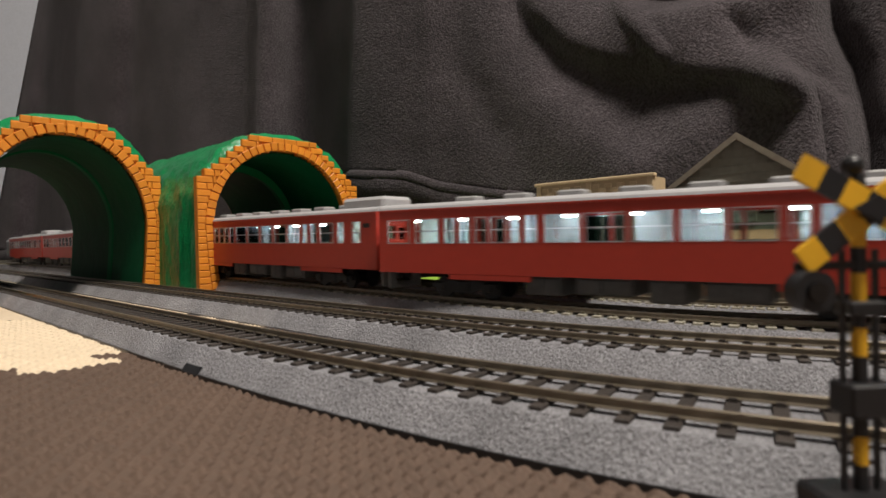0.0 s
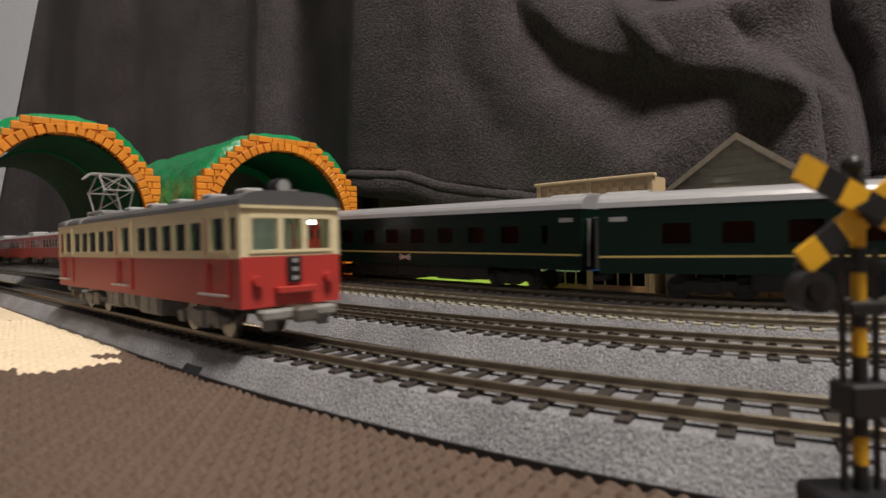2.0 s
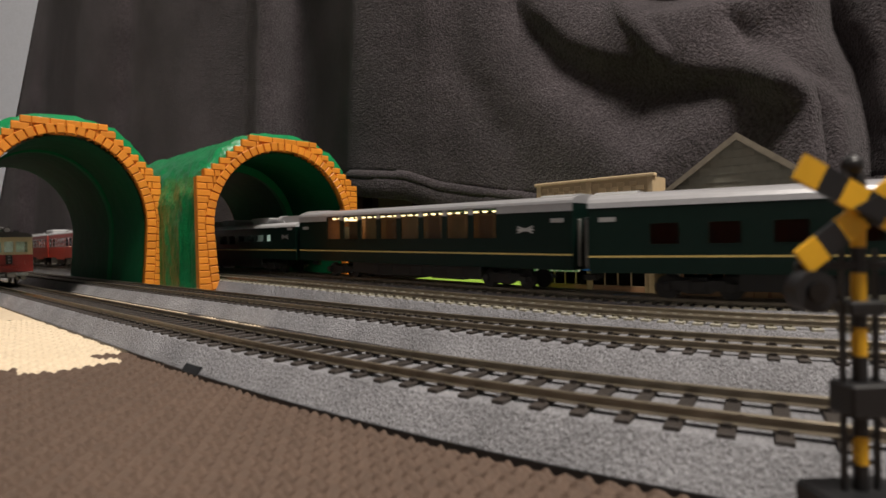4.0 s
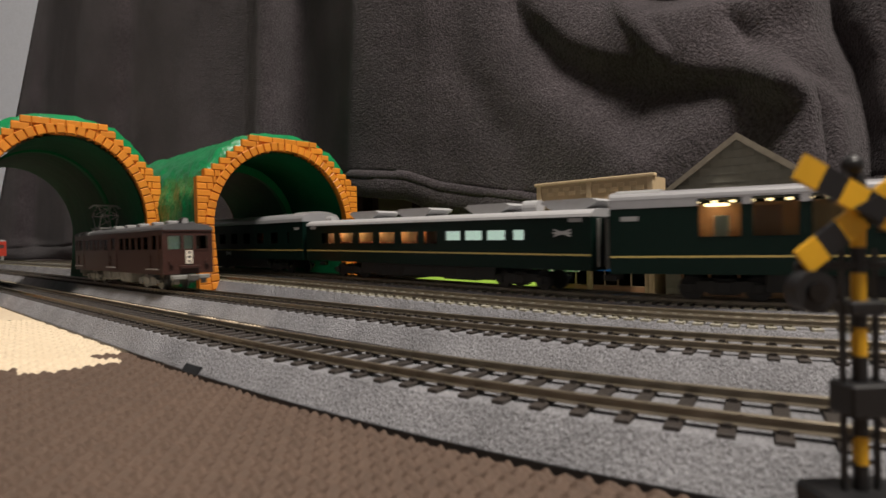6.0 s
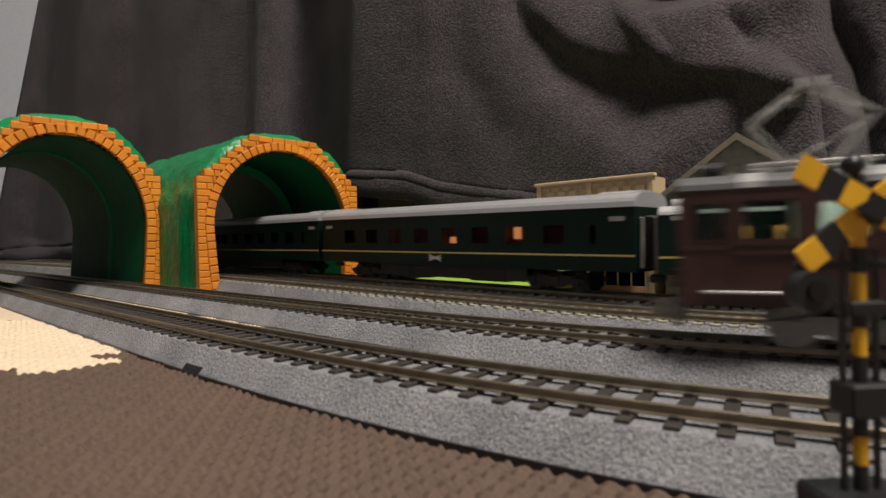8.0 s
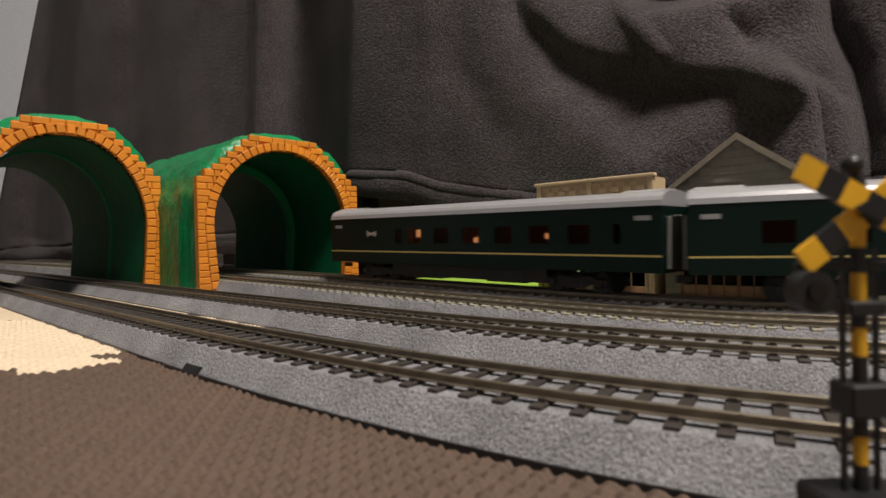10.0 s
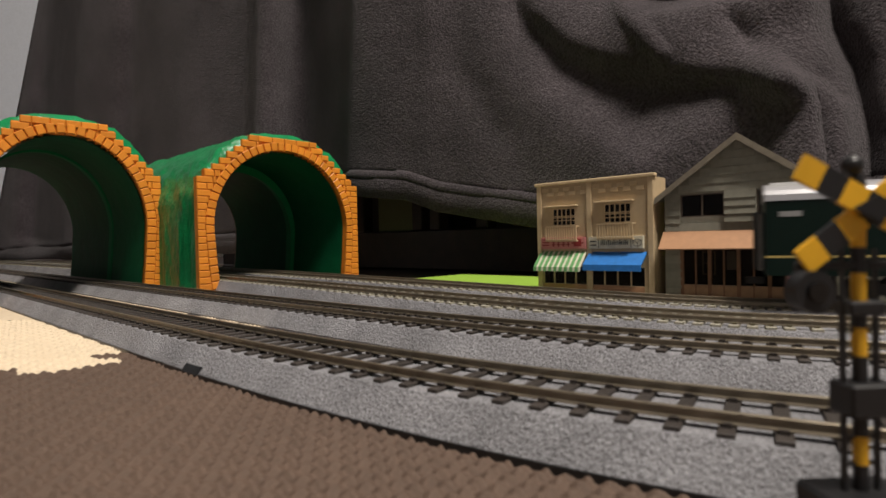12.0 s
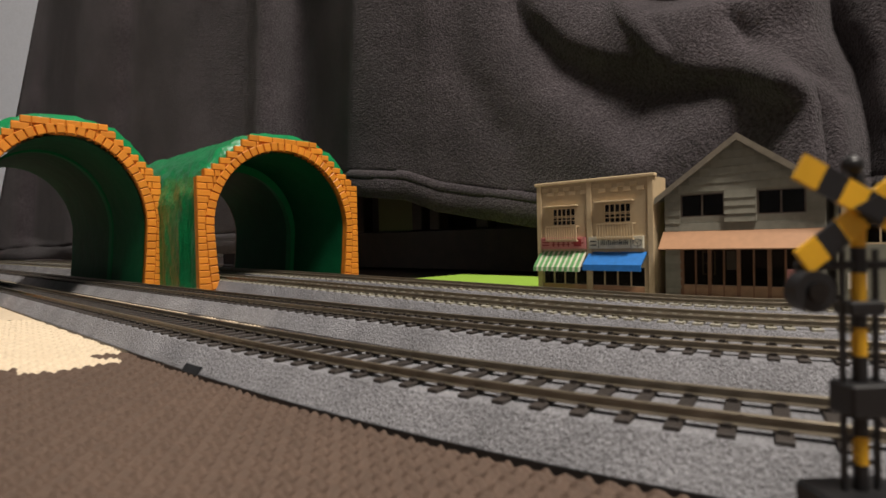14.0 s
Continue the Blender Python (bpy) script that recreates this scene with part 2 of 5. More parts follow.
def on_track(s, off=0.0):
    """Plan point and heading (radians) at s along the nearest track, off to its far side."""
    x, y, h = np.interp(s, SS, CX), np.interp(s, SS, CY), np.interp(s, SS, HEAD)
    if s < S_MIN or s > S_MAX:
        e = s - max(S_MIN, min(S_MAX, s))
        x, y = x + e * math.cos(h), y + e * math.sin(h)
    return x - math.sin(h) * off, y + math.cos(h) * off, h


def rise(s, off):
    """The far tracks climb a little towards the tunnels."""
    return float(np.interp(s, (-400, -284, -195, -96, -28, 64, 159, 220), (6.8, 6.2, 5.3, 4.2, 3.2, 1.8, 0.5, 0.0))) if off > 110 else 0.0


ARCS = {o: np.cumsum((1 - np.gradient(HEAD, STEP) * o) * STEP) for o in OFFSETS}
ARCS = {o: a - a[ZERO] for o, a in ARCS.items()}


def s_at(q, off):
    """The plan place of a length q run along that track itself."""
    a = ARCS[off]
    return float(np.interp(q, a, SS)) + q - max(a[0], min(a[-1], q))


def sweep(name, outline, off, s0, s1, step, material, parent, label=""):
    """A section of (offset, z) drawn along a track."""
    bm = bmesh.new()
    n = max(2, int((s1 - s0) / step) + 1)
    rings = []
    for s in np.linspace(s0, s1, n):
        rings.append([bm.verts.new((*on_track(s, off + o)[:2], z + (rise(s, off) if z > 1 else 0.0))) for o, z in outline])
    k = len(outline)
    for a, b in zip(rings, rings[1:]):
        for i in range(k):
            bm.faces.new((a[i], a[(i + 1) % k], b[(i + 1) % k], b[i]))
    bm.faces.new(rings[0])
    bm.faces.new(rings[-1][::-1])
    bmesh.ops.recalc_face_normals(bm, faces=bm.faces)
    return part(name, bm, material, parent, label)


def car_pose(q, off, half, z=RAIL):
    """A coach whose two bogies stand on the track, half a wheelbase either way of q."""
    ends = []
    for d in (-half, half):
        k = s_at(q + d, off)
        ends.append((*on_track(k, off)[:2], rise(k, off)))
    a, b = ends
    return mm((a[0] + b[0]) / 2, (a[1] + b[1]) / 2, z + (a[2] + b[2]) / 2, math.degrees(math.atan2(b[1] - a[1], b[0] - a[0])), 0, math.degrees(math.atan2(a[2] - b[2], 2 * half)))


# ---- the room ----
def room():
    floor = part("floor", B(-4500, 3500, -2500, 2480, -40, -12), M_WOOD_FLOOR, label="brown wooden floor of the room", kind="structure")
    for n, b in (("wall_north", (-4500, 3500, 2480, 2560, -12, 2400)), ("wall_south", (-4500, 3500, -2580, -2500, -12, 2400)),
                 ("wall_west", (-4580, -4500, -2500, 2480, -12, 2400)), ("wall_east", (3500, 3580, -2500, 2480, -12, 2400))):
        part(n, B(*b), M_WALL, label="off-white papered room wall", kind="structure")
    part("baseboard", B(-4500, 3500, 2468, 2480, -12, 62), M_CEIL, label="white painted baseboard along the wall", kind="structure")
    part("ceiling", B(-4580, 3580, -2580, 2560, 2400, 2440), M_CEIL, label="white ceiling", kind="structure")


room()


def inside(x, y, poly):
    hit = False
    for (xa, ya), (xb, yb) in zip(poly, poly[1:] + poly[:1]):
        if (ya > y) != (yb > y) and x < (xb - xa) * (y - ya) / (yb - ya) + xa:
            hit = not hit
    return hit


# the edge where the cream tile locks into the brown ones
CREAM = [(-2500, 700), (-420, 152), (-175, 181), (-150, 190), (-147, 195), (-139, 185), (-131, 187), (-115, 202), (-118, 206), (-132, 211), (-134, 215), (-126, 218), (-113, 226), (-60, 330), (-500, 1500), (-2500, 2400)]


def mats():
    """Interlocking foam tiles with a woven relief; fine only near the lens."""
    for name, material, wants, label in (("play_mat", M_MAT_BROWN, False, "brown foam play mat with woven relief"),
                                         ("cream_play_mat", M_MAT_CREAM, True, "cream foam play mat tile with jigsaw edge")):
        verts, faces = [], []
        step = 0.5
        xs, ys = np.arange(-260, 100, step), np.arange(52, 330, step)
        ids = {}

        def height(x, y):
            # staggered rows of small humps and pits in a woven look
            u, v = (x * 0.985 + y * 0.17) * 2 * math.pi / 5.3, (y * 0.985 - x * 0.17) * 2 * math.pi / 5.3
            c = math.cos(u) * math.cos(v + 0.55 * math.sin(u))
            return -0.85 - 0.85 * math.copysign(abs(c) ** 0.75, c)

        def vid(i, j):
            if (i, j) not in ids:
                ids[i, j] = len(verts)
                x, y = xs[i], ys[j]
                verts.append((x * U, y * U, height(x, y) * U))
            return ids[i, j]
        for i in range(len(xs) - 1):
            for j in range(len(ys) - 1):
                x, y = xs[i] + step / 2, ys[j] + step / 2
                if abs(x) > 0.80 * y + 12:
                    continue
                if inside(x, y, CREAM) == wants:
                    faces.append((vid(i, j), vid(i + 1, j), vid(i + 1, j + 1), vid(i, j + 1)))
        me = bpy.data.meshes.new(name)
        me.from_pydata(verts, [], faces)
        me.materials.append(material)
        for p in me.polygons:
            p.use_smooth = True
        ob = new(name, me)
        tagged(ob, label, kind="structure")
    part("play_mat_base", B(-3000, 2600, -1500, 2440, -12, -2.6), M_MAT_BROWN, label="brown foam play mat reaching across the floor", kind="structure")
    bm = bmesh.new()
    f = bm.faces.new([bm.verts.new((x, y, -0.5)) for x, y in ((-1200, 900), (-420, 330), (-150, 331), (-500, 1300))])
    if f.normal.z < 0:
        f.normal_flip()
    r = bmesh.ops.extrude_face_region(bm, geom=[f])
    bmesh.ops.translate(bm, vec=(0, 0, -0.3), verts=[g for g in r["geom"] if isinstance(g, bmesh.types.BMVert)])
    bmesh.ops.recalc_face_normals(bm, faces=bm.faces)
    part("cream_play_mat_far", bm, M_MAT_CREAM, label="cream foam play mat tile beyond", kind="structure")


mats()


# ---- tracks ----
BED = [(-19.4, -2.5), (-19.3, 0.4), (-13.6, 7.2), (13.6, 7.2), (19.3, 0.4), (19.4, -2.5)]


def rail_section(o):
    return [(o - 1.1, 8.3), (o - 1.1, 8.55), (o - 0.3, 8.8), (o - 0.3, 9.6), (o - 0.55, 9.8), (o - 0.55, 10.22), (o - 0.45, 10.3),
            (o + 0.45, 10.3), (o + 0.55, 10.22), (o + 0.55, 9.8), (o + 0.3, 9.6), (o + 0.3, 8.8), (o + 1.1, 8.55), (o + 1.1, 8.3)]


def sleeper_mesh(material, clip, w):
    bm = bmesh.new()
    box(bm, -w, w, -13.0, 13.0, 6.4, 8.0, bevel=0.15)
    body = len(bm.faces)
    for o in (-8.25, 8.25):
        for d in (-1.35, 1.35):
            box(bm, -0.75, 0.75, o + d - 0.45, o + d + 0.45, 8.0, 8.75)
    for k, f in enumerate(bm.faces):
        f.material_index = 0 if k < body else 1
    bmesh.ops.scale(bm, vec=(U, U, U), verts=bm.verts)
    me = bpy.data.meshes.new("sleeper")
    bm.to_mesh(me)
    bm.free()
    me.materials.append(material)
    me.materials.append(clip)
    return me


TIE = sleeper_mesh(M_TIE, M_TIE, 1.35)
TIE_FAR = sleeper_mesh(M_TIE_FAR, M_CLIP, 1.75)


REACH = ((-1260, 500), (-1260, 780), (-2950, 480), (-1620, 2120))


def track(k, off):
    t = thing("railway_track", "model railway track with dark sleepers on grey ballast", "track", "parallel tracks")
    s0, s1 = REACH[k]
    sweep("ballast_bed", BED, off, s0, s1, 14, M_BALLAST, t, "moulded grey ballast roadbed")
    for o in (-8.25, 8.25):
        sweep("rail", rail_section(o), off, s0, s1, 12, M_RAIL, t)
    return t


def connector_slot():
    """The slot in the foot of the nearest roadbed, where two lengths join; a black plate on the slope stands for the
    hole's dark inside.
    """
    sweep("connector_slot", [(-19.9, 0.0), (-18.1, 2.2), (-17.5, 2.1), (-19.2, 0.0)], 0.0, 68.0, 79.5, 4, M_BLACK_S, TRACKS[0], "black plate laid for the dark connector slot in the roadbed")
    sweep("base_lip", [(-19.75, -2.4), (-19.75, 0.3), (-19.0, 0.3), (-19.0, -2.4)], 0.0, -700.0, 480.0, 12, M_BLACK, TRACKS[0], "thin black base edge of the roadbed")


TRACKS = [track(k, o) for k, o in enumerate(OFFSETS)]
connector_slot()


# ---- toy tunnels ----
def arch_points(w, h, thick_side, n=28):
    """The opening's outline from the left foot over the crown to the right foot."""
    hw, spring = w / 2 - thick_side, h * 0.42
    pts = [(-hw + 3.6, 0.0), (-hw + 0.8, spring * 0.5)]
    top = h - 10.5
    for i in range(n + 1):
        a = math.pi - math.pi * i / n
        pts.append(((hw + 1.0) * math.cos(a), spring + (top - spring) * math.sin(a)))
    pts += [(hw - 0.8, spring * 0.5), (hw - 3.6, 0.0)]
    return pts


def tunnel(at, turn, w, h, length, tag, ledge):
    """Local x runs across the face, y goes in, z up."""
    t = thing("toy_tunnel", "green toy tunnel with orange brick portal " + tag, "tunnel", "toy tunnels")
    inner = arch_points(w, h, 0.092 * w)
    # shell
    bm = bmesh.new()
    n = len(inner)
    rings = []
    for j in range(17):
        y = 4 + (length - 8) * j / 16
        ring = []
        for i, (x, z) in enumerate(inner):
            ring.append(bm.verts.new((x * 0.985, y, z * 0.985)))
        rings.append(ring)
    for a, b in zip(rings, rings[1:]):
        for i in range(n - 1):
            bm.faces.new((a[i], a[i + 1], b[i + 1], b[i]))
    part("inner_shell", bm, M_GREEN_SHADED, t, smooth=True)
    bm = bmesh.new()
    rings = []
    for j in range(49):
        y = 3 + (length - 6) * j / 48
        ring = []
        for i in range(41):
            a = math.pi - math.pi * i / 40
            bulge = 1.012 + 0.03 * noise.noise((i * 0.55, j * 0.2, len(tag))) + 0.022 * noise.noise((i * 0.9, j * 0.9, 7 + len(tag)))
            x, z = (w / 2 - 2.5) * math.copysign(abs(math.cos(a)) ** 0.84, math.cos(a)) * bulge, 0.40 * h + 0.622 * h * math.sin(a) ** 0.74 * bulge
            ring.append(bm.verts.new((x, y, z)))
        lo, hi = ring[0].co, ring[-1].co
        ring = [bm.verts.new((lo.x - 0.6, y, 0.0)), bm.verts.new((lo.x - 0.3, y, 0.2 * h))] + ring + [bm.verts.new((hi.x + 0.3, y, 0.2 * h)), bm.verts.new((hi.x + 0.6, y, 0.0))]
        rings.append(ring)
    for a, b in zip(rings, rings[1:]):
        for i in range(len(a) - 1):
            bm.faces.new((a[i], b[i], b[i + 1], a[i + 1]))
    lip = [bm.verts.new((v.co.x * 0.9, v.co.y, v.co.z * 0.9)) for v in rings[0]]
    for i in range(len(lip) - 1):
        bm.faces.new((rings[0][i], rings[0][i + 1], lip[i + 1], lip[i]))
    bmesh.ops.recalc_face_normals(bm, faces=bm.faces)
    part("outer_shell", bm, M_GREEN, t, "crumpled green hillside shell", smooth=True)
    # the ledge where the two halves of the moulding meet inside
    bm = bmesh.new()
    ribs = [[bm.verts.new((x * k, y, z * k)) for k, y in ((0.985, 88), (0.985 - ledge, 90), (0.985 - ledge * 0.6, 101), (0.985, 102))] for x, z in inner]
    for p, q in zip(ribs, ribs[1:]):
        for i in range(3):
            bm.faces.new((p[i], q[i], q[i + 1], p[i + 1]))
    bmesh.ops.recalc_face_normals(bm, faces=bm.faces)
    part("inner_ledge", bm, M_GREEN_LEDGE, t, "bright green inner ledge", smooth=False)
    # back rim
    bm = bmesh.new()
    a = [(bm.verts.new((x, length - 4, z)), bm.verts.new((x * 1.05, length - 4, z * 1.03)), bm.verts.new((x * 1.05, length, z * 1.03)), bm.verts.new((x, length, z))) for x, z in inner]
    for p, q in zip(a, a[1:]):
        for i in range(4):
            bm.faces.new((p[i], q[i], q[(i + 1) % 4], p[(i + 1) % 4]))
    bmesh.ops.recalc_face_normals(bm, faces=bm.faces)
    part("back_rim", bm, M_TAN, t)
    # portal plate behind the bricks
    course = h / 25.0
    top_w, corner = 0.425 * w, h - 8 * course

    def half_width(z):
        if z < corner:
            return w / 2
        k = math.floor((z - corner) / course)
        return max(top_w / 2, w / 2 - (w / 2 - top_w / 2) * k / 7)
    bm = bmesh.new()
    zc = 0.0
    hw_in = [abs(p[0]) for p in inner]

    def open_half(z, line=inner):
        best = 0.0
        for (xa, za), (xb, zb) in zip(line, line[1:]):
            if xa <= 0 and xb <= 0 and min(za, zb) <= z <= max(za, zb) and za != zb:
                best = max(best, -(xa + (xb - xa) * (z - za) / (zb - za)))
        return best
    top_in = max(p[1] for p in inner)
    m = 60
    for i in range(m):
        z0, z1 = h * i / m, h * (i + 1) / m
        ho = half_width((z0 + z1) / 2) - 0.8
        hi = open_half((z0 + z1) / 2) + 0.3 if (z0 + z1) / 2 < top_in else 0.0
        for sx in ((-1, 1) if hi else (1,)):
            x0, x1 = (sx * hi, sx * ho) if hi else (-ho, ho)
            box(bm, min(x0, x1), max(x0, x1), 0.6, 6.0, z0, z1)
    plate = part("portal_plate", bm, M_ORANGE, t, "orange plastic portal backing")
    # voussoirs round the opening
    ring_t = 0.052 * h
    arc = [(x, z) for x, z in inner if z > 0.36 * h]
    cum = [0.0]
    for p, q in zip(inner, inner[1:]):
        cum.append(cum[-1] + math.dist(p, q))
    cnt = 50

    def at_len(d):
        for i in range(len(cum) - 1):
            if cum[i + 1] >= d:
                f = (d - cum[i]) / (cum[i + 1] - cum[i])
                p, q = inner[i], inner[i + 1]
                tx, tz = q[0] - p[0], q[1] - p[1]
                l = math.hypot(tx, tz)
                return p[0] + tx * f, p[1] + tz * f, -tz / l, tx / l
        return (*inner[-1], 1, 0)
    for i in range(cnt):
        d0, d1 = cum[-1] * (i + 0.06) / cnt, cum[-1] * (i + 0.94) / cnt
        bm = bmesh.new()
        x0, z0, nx0, nz0 = at_len(d0)
        x1, z1, nx1, nz1 = at_len(d1)
        if nx0 * x0 + nz0 * (z0 - 0.4 * h) < 0:
            nx0, nz0, nx1, nz1 = -nx0, -nz0, -nx1, -nz1
        q = [(x0, z0), (x1, z1), (x1 + nx1 * ring_t, z1 + nz1 * ring_t), (x0 + nx0 * ring_t, z0 + nz0 * ring_t)]
        q = [(x, max(0.1, z)) for x, z in q]
        prism(bm, q, -1.6, 1.2, axis="y")
        bmesh.ops.bevel(bm, geom=[e for e in bm.edges if all(v.co.y < -1 for v in e.verts)], offset=0.5, segments=1, affect="EDGES")
        part("brick", bm, M_ORANGE, t)
    # courses outside the ring
    outer = []
    for k, (x, z) in enumerate(inner):
        p, q = inner[max(0, k - 1)], inner[min(len(inner) - 1, k + 1)]
        tx, tz = q[0] - p[0], q[1] - p[1]
        l = math.hypot(tx, tz)
        outer.append((x - tz / l * ring_t, z + tx / l * ring_t))
    outer[0], outer[-1] = (outer[0][0], 0.0), (outer[-1][0], 0.0)
    top_out = max(p[1] for p in outer)
    z = 0.0
    r = 0
    while z + course <= h + 0.1:
        zm = z + course / 2
        ho = half_width(zm)
        hi = open_half(zm, outer) if zm < top_out else 0.0
        bl = 0.085 * w
        for sx in (-1, 1):
            x = ho
            first = bl * (1.0 if r % 2 else 0.62)
            while x > hi + 1.0:
                x2 = max(hi, x - first)
                if x2 - hi < 1.5:
                    x2 = hi
                if x - x2 > 1.2:
                    bm = bmesh.new()
                    a0, a1 = sorted((sx * (x - 0.25), sx * (x2 + 0.25)))
                    prism(bm, [(a0, z + 0.25), (a1, z + 0.25), (a1, z + course - 0.25), (a0, z + course - 0.25)], -1.3, 1.0, axis="y")
                    bmesh.ops.bevel(bm, geom=[e for e in bm.edges if all(v.co.y < -1 for v in e.verts)], offset=0.45, segments=1, affect="EDGES")
                    part("brick", bm, M_ORANGE, t)
                x, first = x2, bl
        z += course
        r += 1
    t.matrix_basis = mm(*at, 0.0, turn)
    return t


def tunnels():
    # face runs square to the tracks; local x from the near foot to the far foot
    for off0, w, h, s, deep, tag, ledge in ((92.0, 153.0, 131.0, -184.0, 224.0, "over far tracks", 0.06), (97.0 - 140.0, 140.0, 142.0, -270.0, 241.0, "over near tracks", 0.012)):
        x, y, hd = on_track(s, off0 + w / 2)
        tunnel((x, y), math.degrees(hd) + 90, w, h, deep, tag, ledge)


tunnels()


# ---- fleece blanket draped over the furniture behind ----
# folds: a path in (across, up) slopes as seen from the lens side of the room, its width and its depth
FOLDS = [
    ([(0.145, 0.480), (0.183, 0.400), (0.232, 0.354), (0.301, 0.326), (0.399, 0.308), (0.498, 0.296), (0.567, 0.289), (0.602, 0.277)], 0.069, 0.030, 0.029),
    ([(0.177, 0.360), (0.221, 0.305), (0.289, 0.269), (0.368, 0.249), (0.457, 0.243), (0.527, 0.264)], 0.025, 0.059, -0.012),
    ([(0.587, 0.282), (0.621, 0.247), (0.637, 0.212), (0.648, 0.132), (0.650, -0.006)], 0.016, 0.074, 0.034),
    ([(0.606, 0.267), (0.655, 0.246), (0.689, 0.211), (0.699, 0.131), (0.701, -0.008)], 0.012, 0.035, 0.022),
    ([(0.660, 0.469), (0.687, 0.349), (0.725, 0.279), (0.748, 0.160), (0.749, -0.009)], 0.045, 0.030, -0.055),
    ([(0.342, 0.396), (0.361, 0.378), (0.401, 0.375), (0.460, 0.392), (0.570, 0.406), (0.640, 0.430)], 0.014, 0.059, 0.032),
    ([(0.304, 0.467), (0.342, 0.411), (0.421, 0.407), (0.521, 0.427)], 0.020, 0.018, -0.030),
    ([(0.294, 0.467), (0.332, 0.387), (0.370, 0.341), (0.391, 0.318)], 0.012, 0.012, 0.012),
    ([(0.510, 0.373), (0.538, 0.333), (0.563, 0.305)], 0.026, 0.020, -0.012),
    ([(0.071, 0.482), (0.094, 0.402), (0.122, 0.322), (0.170, 0.242), (0.238, 0.181), (0.316, 0.130)], 0.050, 0.089, 0.024),
    ([(0.316, 0.110), (0.415, 0.147), (0.496, 0.215), (0.557, 0.263)], 0.036, 0.044, 0.012),
    ([(-0.226, 0.488), (-0.220, 0.092)], 0.042, 0.061, -0.075),
    ([(-0.130, 0.486), (-0.144, 0.278), (-0.155, 0.090)], 0.109, 0.017, 0.045),
    ([(-0.300, 0.490), (-0.317, 0.094)], 0.040, 0.014, 0.032),
    ([(-0.607, 0.496), (-0.657, 0.012)], 0.084, 0.013, 0.050),
    ([(-0.658, 0.498), (-0.710, 0.023)], 0.022, 0.028, -0.060),
    ([(-0.516, 0.494), (-0.540, 0.119)], 0.024, 0.026, -0.022),
    ([(-0.439, 0.493), (-0.447, 0.117)], 0.054, 0.050, 0.020),
    ([(0.027, 0.483), (0.043, 0.304), (0.100, 0.194)], 0.042, 0.040, -0.010),
]
HEM = [(-0.80, -0.017), (-0.60, -0.014), (-0.33, -0.010), (-0.27, 0.04), (-0.155, 0.086), (-0.061, 0.0785), (-0.003, 0.056), (0.076, 0.041), (0.165, 0.025), (0.4, 0.018), (1.2, 0.02)]
BACK = 430.0


def fold_depth(a, b):
    """Depth of all folds at a place: each has its own spread on its two sides."""
    d = 0.0
    for pts, wl, wr, k in FOLDS:
        best, side = 1e9, 0.5
        for (xa, ya), (xb, yb) in zip(pts, pts[1:]):
            dx, dy = xb - xa, yb - ya
            f = max(0.0, min(1.0, ((a - xa) * dx + (b - ya) * dy) / (dx * dx + dy * dy)))
            ex, ey = a - xa - f * dx, b - ya - f * dy
            e = math.hypot(ex, ey)
            if e < best:
                best, side = e, 0.5 + 0.5 * (dx * ey - dy * ex) / max(1e-9, e * math.hypot(dx, dy))
        w = wr + (wl - wr) * side
        if best < 3 * w:
            q = best / w
            d += k * math.exp(-q * q * 1.1)
    return d


def blanket():
    """A hanging sheet parallel to the tracks with its folds, its hem and its lap over the top."""
    verts, faces = [], []
    na, nz = 420, 190
    hx = [h[0] for h in HEM]
    hz = [h[1] for h in HEM]
    for i in range(na + 1):
        f0 = i / na
        a = -0.74 + 1.77 * f0
        # runs along the tracks, and swings nearer to the lens at its far end
        nx, ny = math.sin(radians(44.11)), math.cos(radians(44.11))
        c = BACK + nx * P0[0] + ny * P0[1]
        y = 1 / ((nx * a + ny) / c + 1 / 4200)
        lean = 0.24 * min(1.0, max(0.0, (a + 0.02) / 0.16))
        hem = float(np.interp(a, hx, hz))
        for j in range(nz + 1):
            f = j / nz
            b = hem + (0.52 - hem) * f
            aa = a + (0.2267 * b - 0.0495) * max(0.0, 1 - f0 / 0.06)
            d = (1.15 - 0.33 * min(1.0, max(0.0, (aa + 0.06) / 0.15))) * fold_depth(aa, b) - lean * max(0.0, b - 0.06)
            d += 0.008 * noise.noise((aa * 8, b * 4, 1.0)) + 0.0007 * noise.noise((aa * 40, b * 40, 5.0))
            up = (b - hem) * y
            if up < 26:
                d += 0.006 * math.sin(math.pi * up / 26) + (0.004 if 26 > up > 22 else 0.0)
            if 26 <= up < 30:
                d -= 0.006
            k = y * (1 - 1.15 * d)
            verts.append((aa * k * U, k * U, max(1.0, EYE_Z + b * k) * U))
    for i in range(na):
        for j in range(nz):
            p = i * (nz + 1) + j
            faces.append((p, p + nz + 1, p + nz + 2, p + 1))
    # the lap that runs back over the top
    start = len(verts)
    for i in range(na + 1):
        x, y, z = verts[i * (nz + 1) + nz]
        verts.append((x + 0.35, y + 0.36, z + 0.02))
        if i:
            faces.append((start + i - 1, (i - 1) * (nz + 1) + nz, i * (nz + 1) + nz, start + i))
    me = bpy.data.meshes.new("blanket")
    me.from_pydata(verts, [], faces)
    me.materials.append(M_FLEECE)
    for p in me.polygons:
        p.use_smooth = True
    ob = new("blanket", me)
    tagged(ob, "dark taupe fleece blanket draped in folds over furniture", "blanket")
    so = ob.modifiers.new("thickness", "SOLIDIFY")
    so.thickness, so.offset = 0.006, 1.0


blanket()


